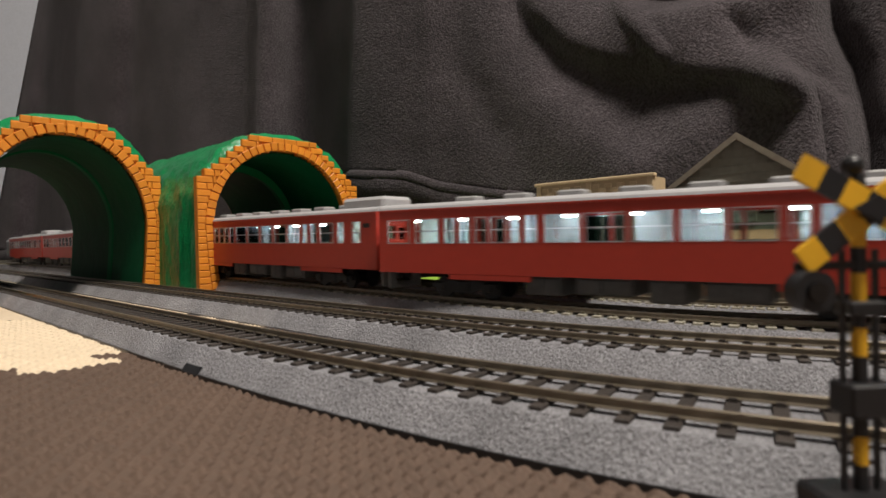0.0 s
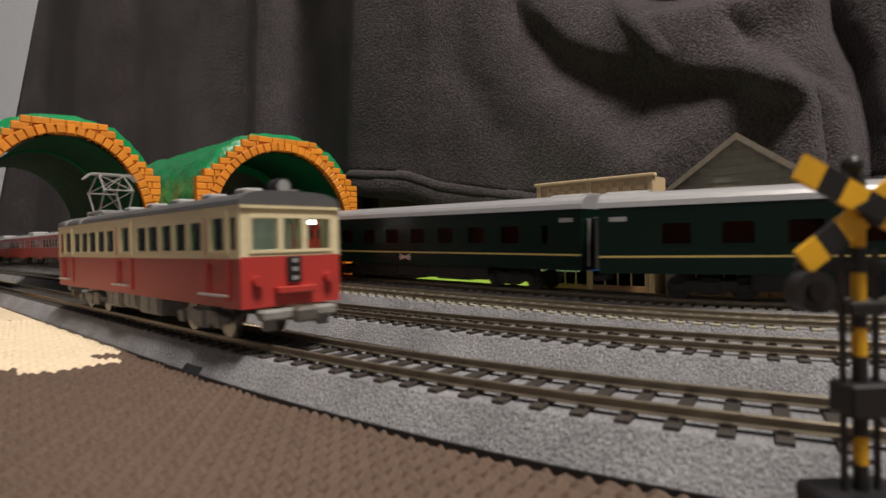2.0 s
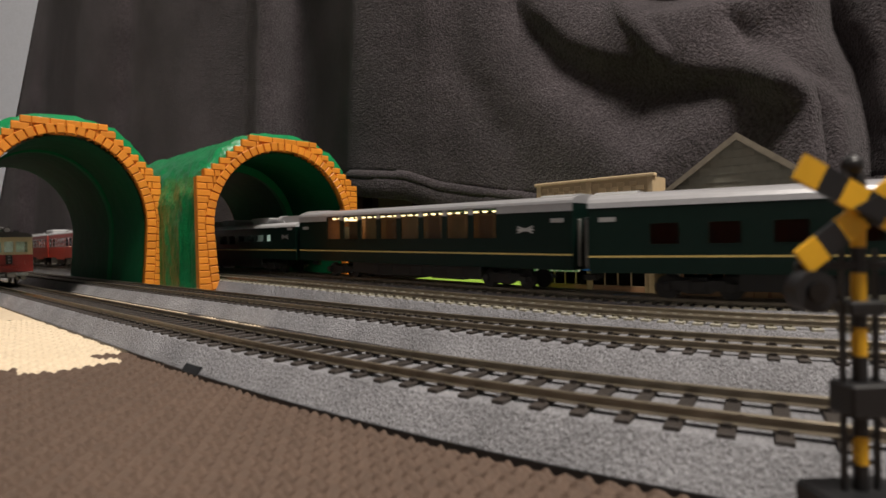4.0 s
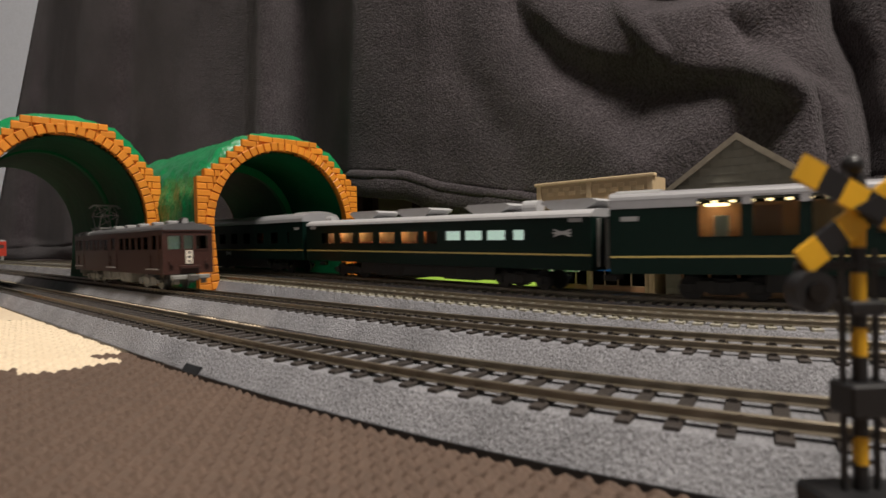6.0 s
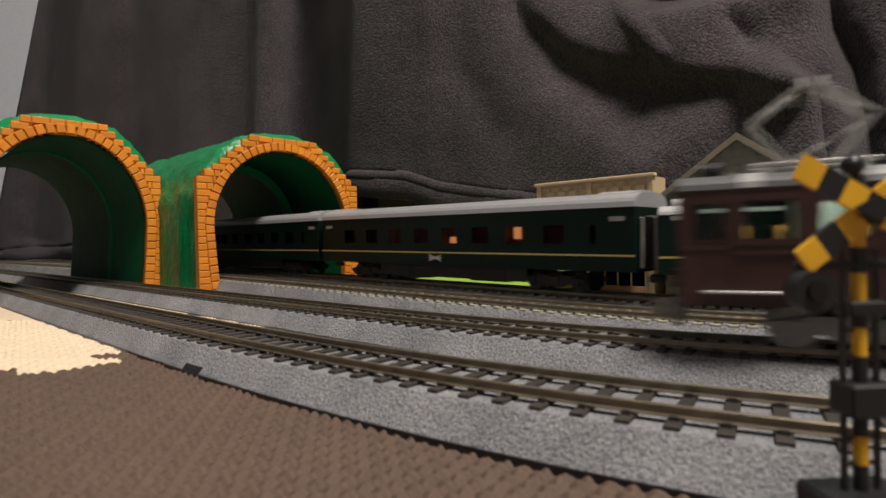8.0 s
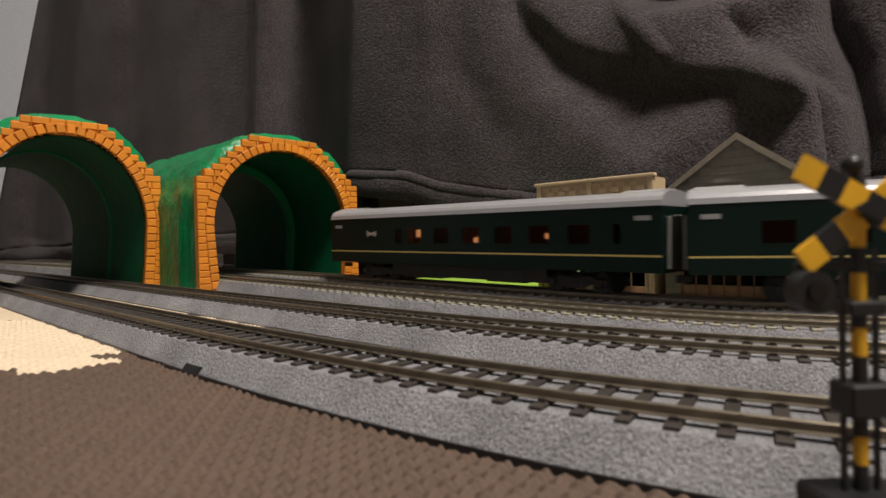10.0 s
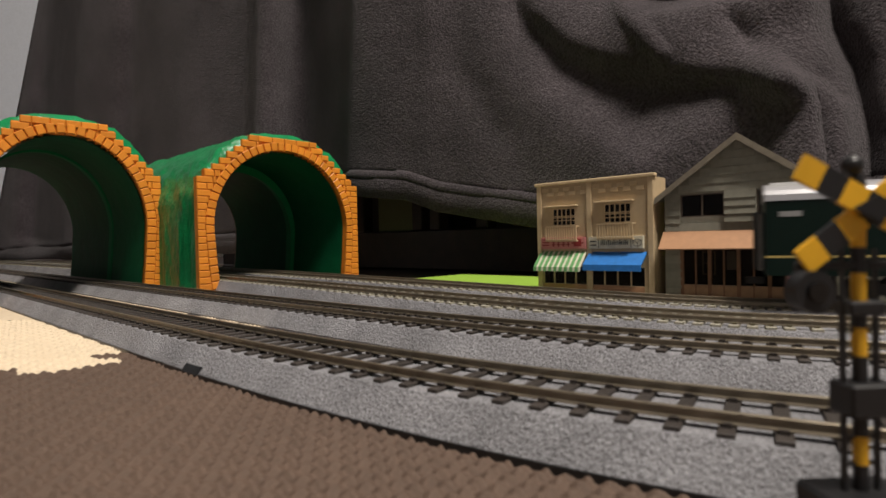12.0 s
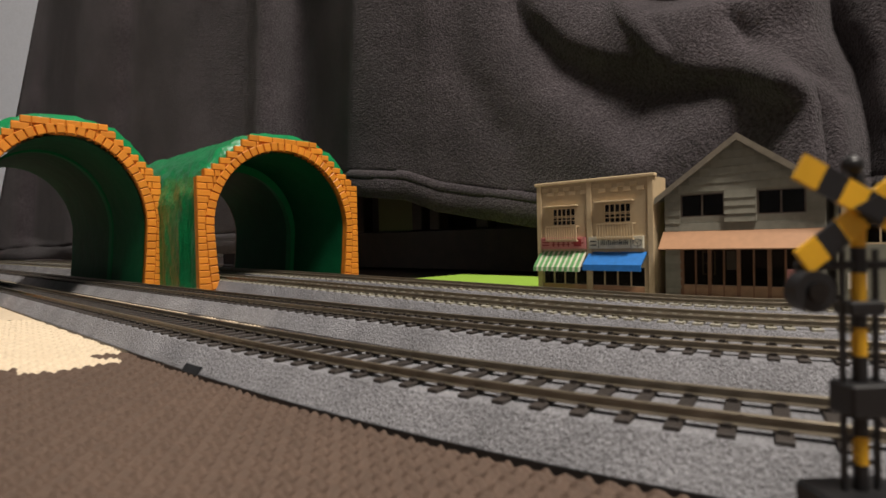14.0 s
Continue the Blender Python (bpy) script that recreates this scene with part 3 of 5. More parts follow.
def sideboard():
    t = thing("sideboard", "dark wooden sideboard half hidden under the blanket", "sideboard")
    bm = bmesh.new()
    box(bm, -900, 700, 0, 330, 0.1, 56, bevel=2)
    part("drawer_base", bm, M_DARKWOOD, t)
    part("top_board", B(-900, 700, -4, 330, 150, 168, bevel=2), M_DARKWOOD, t)
    for x in (-700, -560, -414, -282, -246, -160, -100, 330, 690):
        part("post", B(x - 10, x + 10, 2, 22, 56, 150, bevel=1.5), M_DARKWOOD, t)
    part("panel", B(-381, -293, 14, 20, 56, 150), M_OLIVE, t, "olive frosted panel")
    part("back_panel", B(-900, 700, 60, 72, 56, 150), M_DARKWOOD, t)
    x, y, h = on_track(-60, 470)
    t.matrix_basis = mm(x, y, 0, math.degrees(HEAD[0]))


sideboard()


def scenery_board():
    bm = bmesh.new()
    prism(bm, [(0, 0), (196, 0), (196, 6), (0, 6)], 0, 136, axis="y")
    t = part("scenery_board", bm, M_LIME, label="lime green scenery board under the shop houses")
    tagged(t, category="board")
    x, y, h = on_track(-130, 201)
    t.matrix_basis = mm(x, y, 0, math.degrees(HEAD[0]) + 1.0)


scenery_board()


def town_board():
    t = part("town_board", B(0, 420, 0, 170, 0, 6, bevel=0.3), M_HOUSE, label="grey scenery board that the model houses stand on")
    tagged(t, category="board")
    x, y, h = on_track(-130, 201)
    x2, y2 = x + math.cos(HEAD[0]) * 196.6, y + math.sin(HEAD[0]) * 196.6
    t.matrix_basis = mm(x2, y2, 0, math.degrees(HEAD[0]) + 1.0)


town_board()
BOARD = 6.0


# ---- buildings ----
def shop():
    t = thing("shop_building", "beige two-storey model shop house with two awnings", "building", "model houses")
    W, D, H = 78.0, 17.0, 70.0
    holes = [(11.5, 27.5, 42, 53), (47.5, 64, 42.5, 54), (4, 35, 5, 16), (38.5, 72, 5, 16)]
    part("front_wall", sheet(bmesh.new(), 0, W, 0, H - 2, holes, 0, 1.6), M_SHOP, t)
    bm = bmesh.new()
    box(bm, 0, 1.6, 1.6, D, 0, H - 2)
    part("side_wall", bm, M_SHOP, t)
    part("side_wall", B(W - 1.6, W, 1.6, D, 0, H - 2), M_SHOP, t)
    part("back_wall", B(1.6, W - 1.6, D - 1.6, D, 0, H - 2), M_SHOP, t)
    part("roof", B(1.6, W - 1.6, 1.6, D - 1.6, H - 9, H - 7), M_SHOP, t)
    part("room_floor", B(1.6, W - 1.6, 1.6, D - 1.6, 33, 34), M_ROOM_SHADE, t)
    part("inner_wall", B(1.6, W - 1.6, 11, 12, 0.2, H - 9), M_ROOM_SHADE, t)
    part("cornice", B(-1.2, W + 1.2, -1.8, 2.4, H - 2, H, bevel=0.4), M_SHOP_TRIM, t)
    for x in (0, 36, W - 3.4):
        part("pilaster", B(x, x + 3.4, -1.0, -0.02, 0, H - 2.2, bevel=0.25), M_SHOP_TRIM, t)
    for k in range(2):
        base = 4.0 if k == 0 else 40.2
        for i in range(8):
            x = base + i * 3.95
            z = H - 6.4 - (2.6 if i % 2 else 0)
            part("brick", B(x, x + 4.6, -0.7, -0.01, z, z + 2.5, bevel=0.2), M_SHOP_TRIM, t)
    for k, (x0, x1, z0, z1) in enumerate(holes[:2]):
        w = part("window", B(x0, x1, 0.9, 1.1, z0, z1), M_GLASS_HOUSE, t)
        bm = bmesh.new()
        for i in range(6):
            x = x0 + (x1 - x0) * i / 5
            box(bm, x - 0.3, x + 0.3, 0.2, 0.8, z0, z1)
        for z in (z0 + 0.3, z0 + 3.2, (z0 + z1) / 2 - 0.4, (z0 + z1) / 2 + 0.5, z1 - 0.3):
            box(bm, x0, x1, 0.15, 0.85, z - 0.28, z + 0.28)
        part("window_frame", bm, M_SHOP_TRIM, w)
        part("hood", B(x0 - 5.5, x1 + 2.5, -3.2, 0, z1 + 0.8, z1 + 1.7, bevel=0.2), M_SHOP_TRIM, t)
        rail = part("balcony", B(x0 - 3, x1 + 3, -4.2, -0.01, z0 - 10.2, z0 - 9.4), M_SHOP_TRIM, t)
        bm = bmesh.new()
        for i in range(14):
            x = x0 - 2.8 + (x1 - x0 + 5.6) * i / 13
            part("baluster", B(x - 0.32, x + 0.32, -4.2, -3.6, z0 - 9.4, z0 - 0.6), M_SHOP_TRIM, rail)
        for z in (z0 - 0.9, z0 - 9.2):
            box(bm, x0 - 3.1, x1 + 3.1, -4.35, -3.45, z, z + 0.7)
        for sx in (x0 - 3, x1 + 2.4):
            box(bm, sx, sx + 0.6, -3.5, -0.02, z0 - 1.0, z0 - 0.3)
        part("handrail", bm, M_SHOP_TRIM, rail)
    # signs
    s1 = part("sign_board", B(3.3, 35.5, -1.6, -0.02, 27.2, 34.6, bevel=0.2), M_SIGN_PINK, t, "pink shop sign with red lettering bars")
    bm = bmesh.new()
    for i, x in enumerate((11.5, 15.2, 18.6, 22.2)):
        box(bm, x, x + 2.6, -1.75, -1.55, 29.6, 30.3)
        box(bm, x + 0.9, x + 1.6, -1.75, -1.55, 28.6, 32.6)
        box(bm, x + 0.2, x + 2.4, -1.75, -1.55, 31.4, 31.9)
    for z in (29.2, 31.0, 32.8):
        box(bm, 4.4, 9.6, -1.75, -1.55, z, z + 0.7)
    box(bm, 27.2, 32.6, -1.75, -1.55, 28.7, 33.3, bevel=0.08)
    box(bm, 25.8, 34.0, -1.74, -1.55, 30.4, 31.2)
    part("lettering", bm, M_SIGN_RED, s1)
    s2 = part("sign_board", B(37.5, 72.2, -1.6, -0.02, 27.2, 34.4, bevel=0.2), M_SIGN_CREAM, t, "cream shop sign with black lettering bars")
    bm = bmesh.new()
    for i in range(5):
        x = 45.6 + i * 3.6
        box(bm, x + 0.2, x + 2.9, -1.75, -1.55, 32.1, 32.6)
        box(bm, x + 1.3, x + 1.8, -1.75, -1.55, 29.0, 33.0)
        box(bm, x + 0.1, x + 0.6, -1.75, -1.55, 29.2, 31.6)
        box(bm, x + 2.5, x + 3.0, -1.75, -1.55, 29.2, 31.6)
        if i > 1:
            box(bm, x + 0.2, x + 2.9, -1.75, -1.55, 30.2, 30.7)
    for x in (44.0, 64.6):
        box(bm, x, x + 0.3, -1.75, -1.55, 27.6, 34.0)
    for a, b in (((66, 31.6), (68.4, 32.8)), ((68.4, 32.8), (71, 31.8)), ((66, 31.6), (68.6, 30.6)), ((68.6, 30.6), (71, 31.8)), ((66, 31.6), (66, 29.4)), ((68.6, 30.6), (68.6, 28.2)), ((71, 31.8), (71, 29.6)), ((66, 29.4), (68.6, 28.2)), ((68.6, 28.2), (71, 29.6))):
        rod(bm, (a[0], -1.65, a[1]), (b[0], -1.65, b[1]), 0.14, 4)
    for z in (29.0, 31.2):
        box(bm, 38.6, 42.8, -1.75, -1.55, z, z + 0.7)
    part("lettering", bm, M_SIGN_BLACK, s2)
    # awnings
    a1 = part("awning", prism(bmesh.new(), [(-0.02, 25.6), (-0.02, 24.4), (-8.6, 15.6), (-8.9, 13.4), (-9.3, 13.4), (-9.0, 16.0)], 2.0, 35.5), M_AWN_WHITE, t, "green and white striped awning")
    for i in range(9):
        x = 2.0 + i * 3.75
        bm = prism(bmesh.new(), [(-0.02, 25.75), (-9.1, 16.1), (-9.45, 13.3), (-9.25, 13.3), (-8.95, 16.0), (-0.02, 25.5)], x, x + 2.1)
        part("stripe", bm, M_AWN_GREEN, a1)
    part("awning", prism(bmesh.new(), [(-0.02, 25.2), (-0.02, 24.2), (-8.2, 17.2), (-8.4, 14.2), (-9.0, 14.2), (-8.8, 17.8)], 37.2, 73.6), M_AWN_BLUE, t, "plain blue awning")
    for x0, x1 in ((4, 35), (38.5, 72)):
        n = 4
        for i in range(n):
            xa, xb = x0 + (x1 - x0) * i / n, x0 + (x1 - x0) * (i + 1) / n
            w = part("shop_window", B(xa + 0.5, xb - 0.5, 0.7, 0.9, 5.2, 16), M_GLASS_HOUSE, t)
            part("mullion", B(xa - 0.35, xa + 0.35, 0.2, 1.2, 5, 16), M_SHOP_TRIM, w)
        part("stall_riser", B(x0, x1, -0.3, -0.02, 0.4, 4.8, bevel=0.15), M_TIN, t)
    t.matrix_basis = mm(63.0, 377.0, BOARD, -43.0)


def house():
    t = thing("shop_house", "grey clapboard model house with gable and brown awning", "building", "model houses")
    W, D = 76.0, 60.0
    EAVE, RIDGE = 58.0, 86.0
    holes = [(8.5, 31, 47.5 - 3.5, 58 - 1.6), (46.5, 68, 44, 56.4), (9, 66, 7, 26)]
    part("front_wall", sheet(bmesh.new(), 0, W, 0, EAVE, holes, 0, 1.5), M_HOUSE, t)
    part("gable", prism(bmesh.new(), [(0, EAVE), (W, EAVE), (W / 2, RIDGE - 1.6)], 0, 1.5, axis="y"), M_HOUSE, t)
    part("side_wall", B(0, 1.5, 1.5, D, 0, EAVE), M_HOUSE, t)
    part("side_wall", B(W - 1.5, W, 1.5, D, 0, EAVE), M_HOUSE, t)
    part("back_wall", B(1.5, W - 1.5, D - 1.5, D, 0, EAVE), M_HOUSE, t)
    part("upper_floor", B(1.5, W - 1.5, 1.5, D - 1.5, 35, 36), M_ROOM_SHADE, t)
    part("inner_wall", B(1.5, W - 1.5, 26, 27, 0.2, EAVE), M_ROOM_SHADE, t)
    part("ceiling_board", B(1.5, W - 1.5, 1.5, D - 1.5, EAVE - 0.8, EAVE), M_ROOM_SHADE, t)
    sl = (RIDGE - EAVE) / (W / 2)
    for sx in (-1, 1):
        e = W / 2 + 4.5
        o = [(W / 2, RIDGE - 1.2), (W / 2 + sx * e, RIDGE - 1.2 - sl * e), (W / 2 + sx * e, RIDGE + 0.6 - sl * e), (W / 2, RIDGE + 0.8)]
        part("roof", prism(bmesh.new(), o, -4.0, D + 3, axis="y"), M_ROOF_TILE, t)
        o = [(W / 2, RIDGE - 3.0), (W / 2 + sx * e, RIDGE - 3.0 - sl * e), (W / 2 + sx * e, RIDGE - 0.9 - sl * e), (W / 2, RIDGE - 0.9)]
        part("barge_board", prism(bmesh.new(), o, -4.5, -4.02, axis="y"), M_ROOF_TILE, t)
    # clapboards
    z = 28.0
    while z < RIDGE - 6:
        hw = W / 2 if z + 4 < EAVE else (RIDGE - 2 - z - 4.2) / sl
        segs = [(W / 2 - hw, W / 2 + hw)]
        if 42 < z + 2 < 56.5:
            segs = [(0, 8.3), (31.2, 46.3), (68.2, W)]
        for a, b in segs:
            if b - a > 2:
                proud = 1.0 if (31 < a < 32) else 0.0
                bm = prism(bmesh.new(), [(-0.25 - proud, z + 4.15), (0, z + 4.15), (0, z), (-0.85 - proud, z)], a, b)
                part("clapboard", bm, M_HOUSE, t)
        z += 4.2
    for i in range(5):
        for a, b in ((0, 8.6), (66.4, W)):
            part("clapboard", prism(bmesh.new(), [(-0.25, 4.6 + i * 4.6), (0, 4.6 + i * 4.6), (0, i * 4.6), (-0.8, i * 4.6)], a, b), M_HOUSE, t)
    part("awning", prism(bmesh.new(), [(-0.9, 36.2), (-0.9, 35.2), (-9.6, 26.2), (-10.0, 26.8)], -0.8, W + 1.0), M_TIN, t, "sloping copper-brown tin awning")
    for x0, x1, z0, z1 in holes[:2]:
        w = part("window", B(x0, x1, 0.8, 1.0, z0, z1), M_GLASS_HOUSE, t)
        bm = bmesh.new()
        for x in (x0 + 0.4, (x0 + x1) / 2, x1 - 0.4):
            box(bm, x - 0.45, x + 0.45, 0.2, 0.7, z0, z1)
        for z in (z0 + 0.3, z1 - 0.3):
            box(bm, x0, x1, 0.15, 0.65, z - 0.35, z + 0.35)
        part("window_frame", bm, M_FRAME_DARK, w)
    for i in range(8):
        xa, xb = 9 + 57 * i / 8, 9 + 57 * (i + 1) / 8
        w = part("sliding_door", B(xa, xb, 0.7, 0.9, 7, 26), M_GLASS_HOUSE, t)
        part("stile", B(xa - (0.9 if i % 2 == 0 else 0.4), xa + (0.9 if i % 2 == 0 else 0.4), -0.6, 1.2, 0.5, 26), M_FRAME_BROWN, w)
        part("kick_board", B(xa + 0.3, xb - 0.3, -0.45, -0.02, 0.4, 6.9, bevel=0.1), M_KICK, w)
    part("counter_paper", B(31, 38, 3.0, 3.3, 15, 25), M_PAPER, t, "white paper notices behind the glass")
    part("inner_lattice", sheet(bmesh.new(), 18, 25, 12, 25, [(18.8, 21.2, 12.8, 18.2), (21.9, 24.2, 12.8, 18.2), (18.8, 21.2, 18.8, 24.2), (21.9, 24.2, 18.8, 24.2)], 5.0, 0.4), M_SHOP_TRIM, t, "pale lattice window seen through the shopfront")
    part("poster", B(59.5, 66.0, -1.4, -0.95, 2.0, 16.0, bevel=0.1), M_POSTER, t, "pink printed poster board beside the door")
    t.matrix_basis = mm(126.0, 323.0, BOARD, -39.6)


def corner_building():
    t = thing("corner_building", "grey model building with pale posters beside the crossing", "building", "model houses")
    W, D, H = 60.0, 40.0, 52.0
    holes = [(8, 22, 28, 38), (30, 50, 8, 24), (30, 50, 30, 40)]
    part("front_wall", sheet(bmesh.new(), 0, W, 0, H, holes, 0, 1.5), M_HOUSE, t)
    part("side_wall", B(0, 1.5, 1.5, D, 0, H), M_HOUSE, t)
    part("side_wall", B(W - 1.5, W, 1.5, D, 0, H), M_HOUSE, t)
    part("back_wall", B(1.5, W - 1.5, D - 1.5, D, 0, H), M_HOUSE, t)
    part("roof", B(-2, W + 2, -2, D + 2, H, H + 2, bevel=0.4), M_ROOF_TILE, t)
    part("room_core", B(3, W - 3, 12, 13, 0.5, H - 1), M_ROOM_SHADE, t)
    for x in (2.5, 6.6):
        part("poster", B(x, x + 3.4, -0.5, -0.05, 7, 14.5), M_PAPER, t, "pale paper poster")
    part("sign_board", B(0.5, 4.0, -3.2, -0.6, 34, 46, bevel=0.2), M_SHOP_TRIM, t)
    for x0, x1, z0, z1 in holes:
        w = part("window", B(x0, x1, 0.7, 0.9, z0, z1), M_GLASS_HOUSE, t)
        part("window_frame", sheet(bmesh.new(), x0, x1, z0, z1, [(x0 + 0.8, (x0 + x1) / 2 - 0.4, z0 + 0.8, z1 - 0.8), ((x0 + x1) / 2 + 0.4, x1 - 0.8, z0 + 0.8, z1 - 0.8)], 0.2, 0.45), M_SHOP_TRIM, w)
    t.matrix_basis = mm(189.0, 271.0, BOARD, -37.0)


shop()
house()
corner_building()


# ---- level crossing signal on the near side ----
def crossing_signal():
    t = thing("crossing_signal", "black and yellow level crossing signal with crossbuck", "crossing signal")
    part("base_plate", B(-5.4, 5.4, -4, 4, 0, 9.6, bevel=0.5), M_BLACK, t)
    z = 9.6
    i = 0
    while z < 43:
        z1 = min(43.0, z + (3.3 if i % 2 else 3.0))
        part("pole_band", cyl(bmesh.new(), (0, 0, (z + z1) / 2), 0.8, z1 - z, seg=16), M_YELLOW if i % 2 else M_BLACK, t)
        z, i = z1, i + 1
    part("cap", cyl(bmesh.new(), (0, 0, 44.6), 1.1, 3.2, seg=16, r2=0.7), M_BLACK, t)
    bm = bmesh.new()
    bmesh.ops.create_uvsphere(bm, u_segments=14, v_segments=8, radius=1.2, matrix=Matrix.Translation((-0.6, 0, 47.2)))
    part("bell", bm, M_BLACK, t, smooth=True)
    for sgn in (1, -1):
        rot = Matrix.Translation((0.2, -1.6 - 0.62 * (sgn > 0), 42.1)) @ Matrix.Rotation(radians(29.0 if sgn > 0 else -36.0), 4, "Y")
        for k in range(7):
            x0 = -10.0 + 20.0 * k / 7
            x1 = -10.0 + 20.0 * (k + 1) / 7
            bm = B(x0, x1, -0.3, 0.3, -1.5, 1.5)
            bmesh.ops.transform(bm, matrix=rot, verts=bm.verts)
            part("crossbuck_band", bm, M_YELLOW if k % 2 == 0 else M_BLACK, t)
    part("crossbuck_hub", prism(bmesh.new(), [(-2.7, 42.1), (0.2, 40.6), (3.1, 42.1), (0.2, 43.6)], -2.85, -2.55, axis="y"), M_BLACK, t)
    part("lamp_bracket", B(-7.6, 7.6, -0.5, 0.5, 35.2, 36.2, bevel=0.2), M_BLACK, t)
    for sx in (-1, 1):
        lamp = part("lamp", cyl(bmesh.new(), (sx * 7.0, -1.6, 33.0), 2.35, 2.2, axis="y", seg=28), M_BLACK, t)
        part("lens", cyl(bmesh.new(), (sx * 7.0, -2.9, 33.0), 1.1, 0.5, axis="y", seg=20), M_BLACK_S, lamp)
        part("hanger", B(sx * 7.0 - 0.4, sx * 7.0 + 0.4, -1.2, 0.2, 33, 35.5), M_BLACK, lamp)
        part("side_rod", B(sx * 2.0 - 0.22, sx * 2.0 + 0.22, -0.3, 0.3, 9.6, 37.5), M_BLACK, t)
    part("control_box", B(-2.4, 3.6, -2.0, 2.0, 18.4, 22.2, bevel=0.3), M_BLACK, t)
    for z in (12.5, 15.5, 25, 28, 31):
        part("rung", B(-2.0, 2.0, -0.2, 0.2, z, z + 0.4), M_BLACK, t)
    part("gong_box", B(-2.1, 2.1, -1.5, 1.5, 30.0, 31.6, bevel=0.2), M_BLACK, t)
    t.matrix_basis = mm(48.0, 66.0, 0.05, 3)


crossing_signal()


# ---- rolling stock: x forward, y to the far side, z from the rail head ----
def bogie(parent, x, material, wheelbase=27.0):
    bm = bmesh.new()
    h = wheelbase / 2
    for sy in (-1, 1):
        y0 = 11.5 * sy
        prism(bm, [(x - h - 5, 5.0), (x - h - 5, 7.0), (x - h + 4, 8.6), (x + h - 4, 8.6), (x + h + 5, 7.0), (x + h + 5, 5.0), (x + h - 5, 4.4), (x + 5, 2.6), (x - 5, 2.6), (x - h + 5, 4.4)], y0 - 0.9, y0 + 0.9, axis="y")
        for sx in (-1, 1):
            box(bm, x + sx * h - 2.2, x + sx * h + 2.2, y0 + sy * 0.2, y0 + sy * 2.0, 3.4, 7.6, bevel=0.4)
        box(bm, x - 3.6, x + 3.6, y0 + sy * 0.2, y0 + sy * 1.6, 3.2, 8.4, bevel=0.4)
    box(bm, x - 4, x + 4, -11, 11, 5.5, 10, bevel=0.4)
    b = part("bogie", bm, material, parent)
    for sx in (-1, 1):
        for sy in (-1, 1):
            w = bmesh.new()
            cyl(w, (x + sx * h, sy * 8.0, 5.2), 5.2, 2.0, axis="y", seg=20)
            cyl(w, (x + sx * h, sy * 7.2, 5.2), 5.7, 0.5, axis="y", seg=20)
            part("wheel", w, M_STEEL if material == M_GREY_UNDER else M_DARK_UNDER, b)
    return b


def roof_outline(hw, z0, z1, n=12, flat=0.0):
    pts = []
    for i in range(n + 1):
        a = math.pi * i / n
        c, s = math.cos(a), math.sin(a)
        k = 0.62 - 0.3 * flat
        pts.append((hw * math.copysign(abs(c) ** k, c), z0 + (z1 - z0) * s ** 0.8))
    return pts


def lights(w, bar):
    """The clear openings of a sash, with a cross bar at that share of its height."""
    a, b, c, d = w[0] + 0.45, w[1] - 0.45, w[2] + 0.45, w[3] - 0.45
    if not bar:
        return [(a, b, c, d)]
    m = c + (d - c) * bar
    return [(a, b, c, m - 0.25), (a, b, m + 0.25, d)]


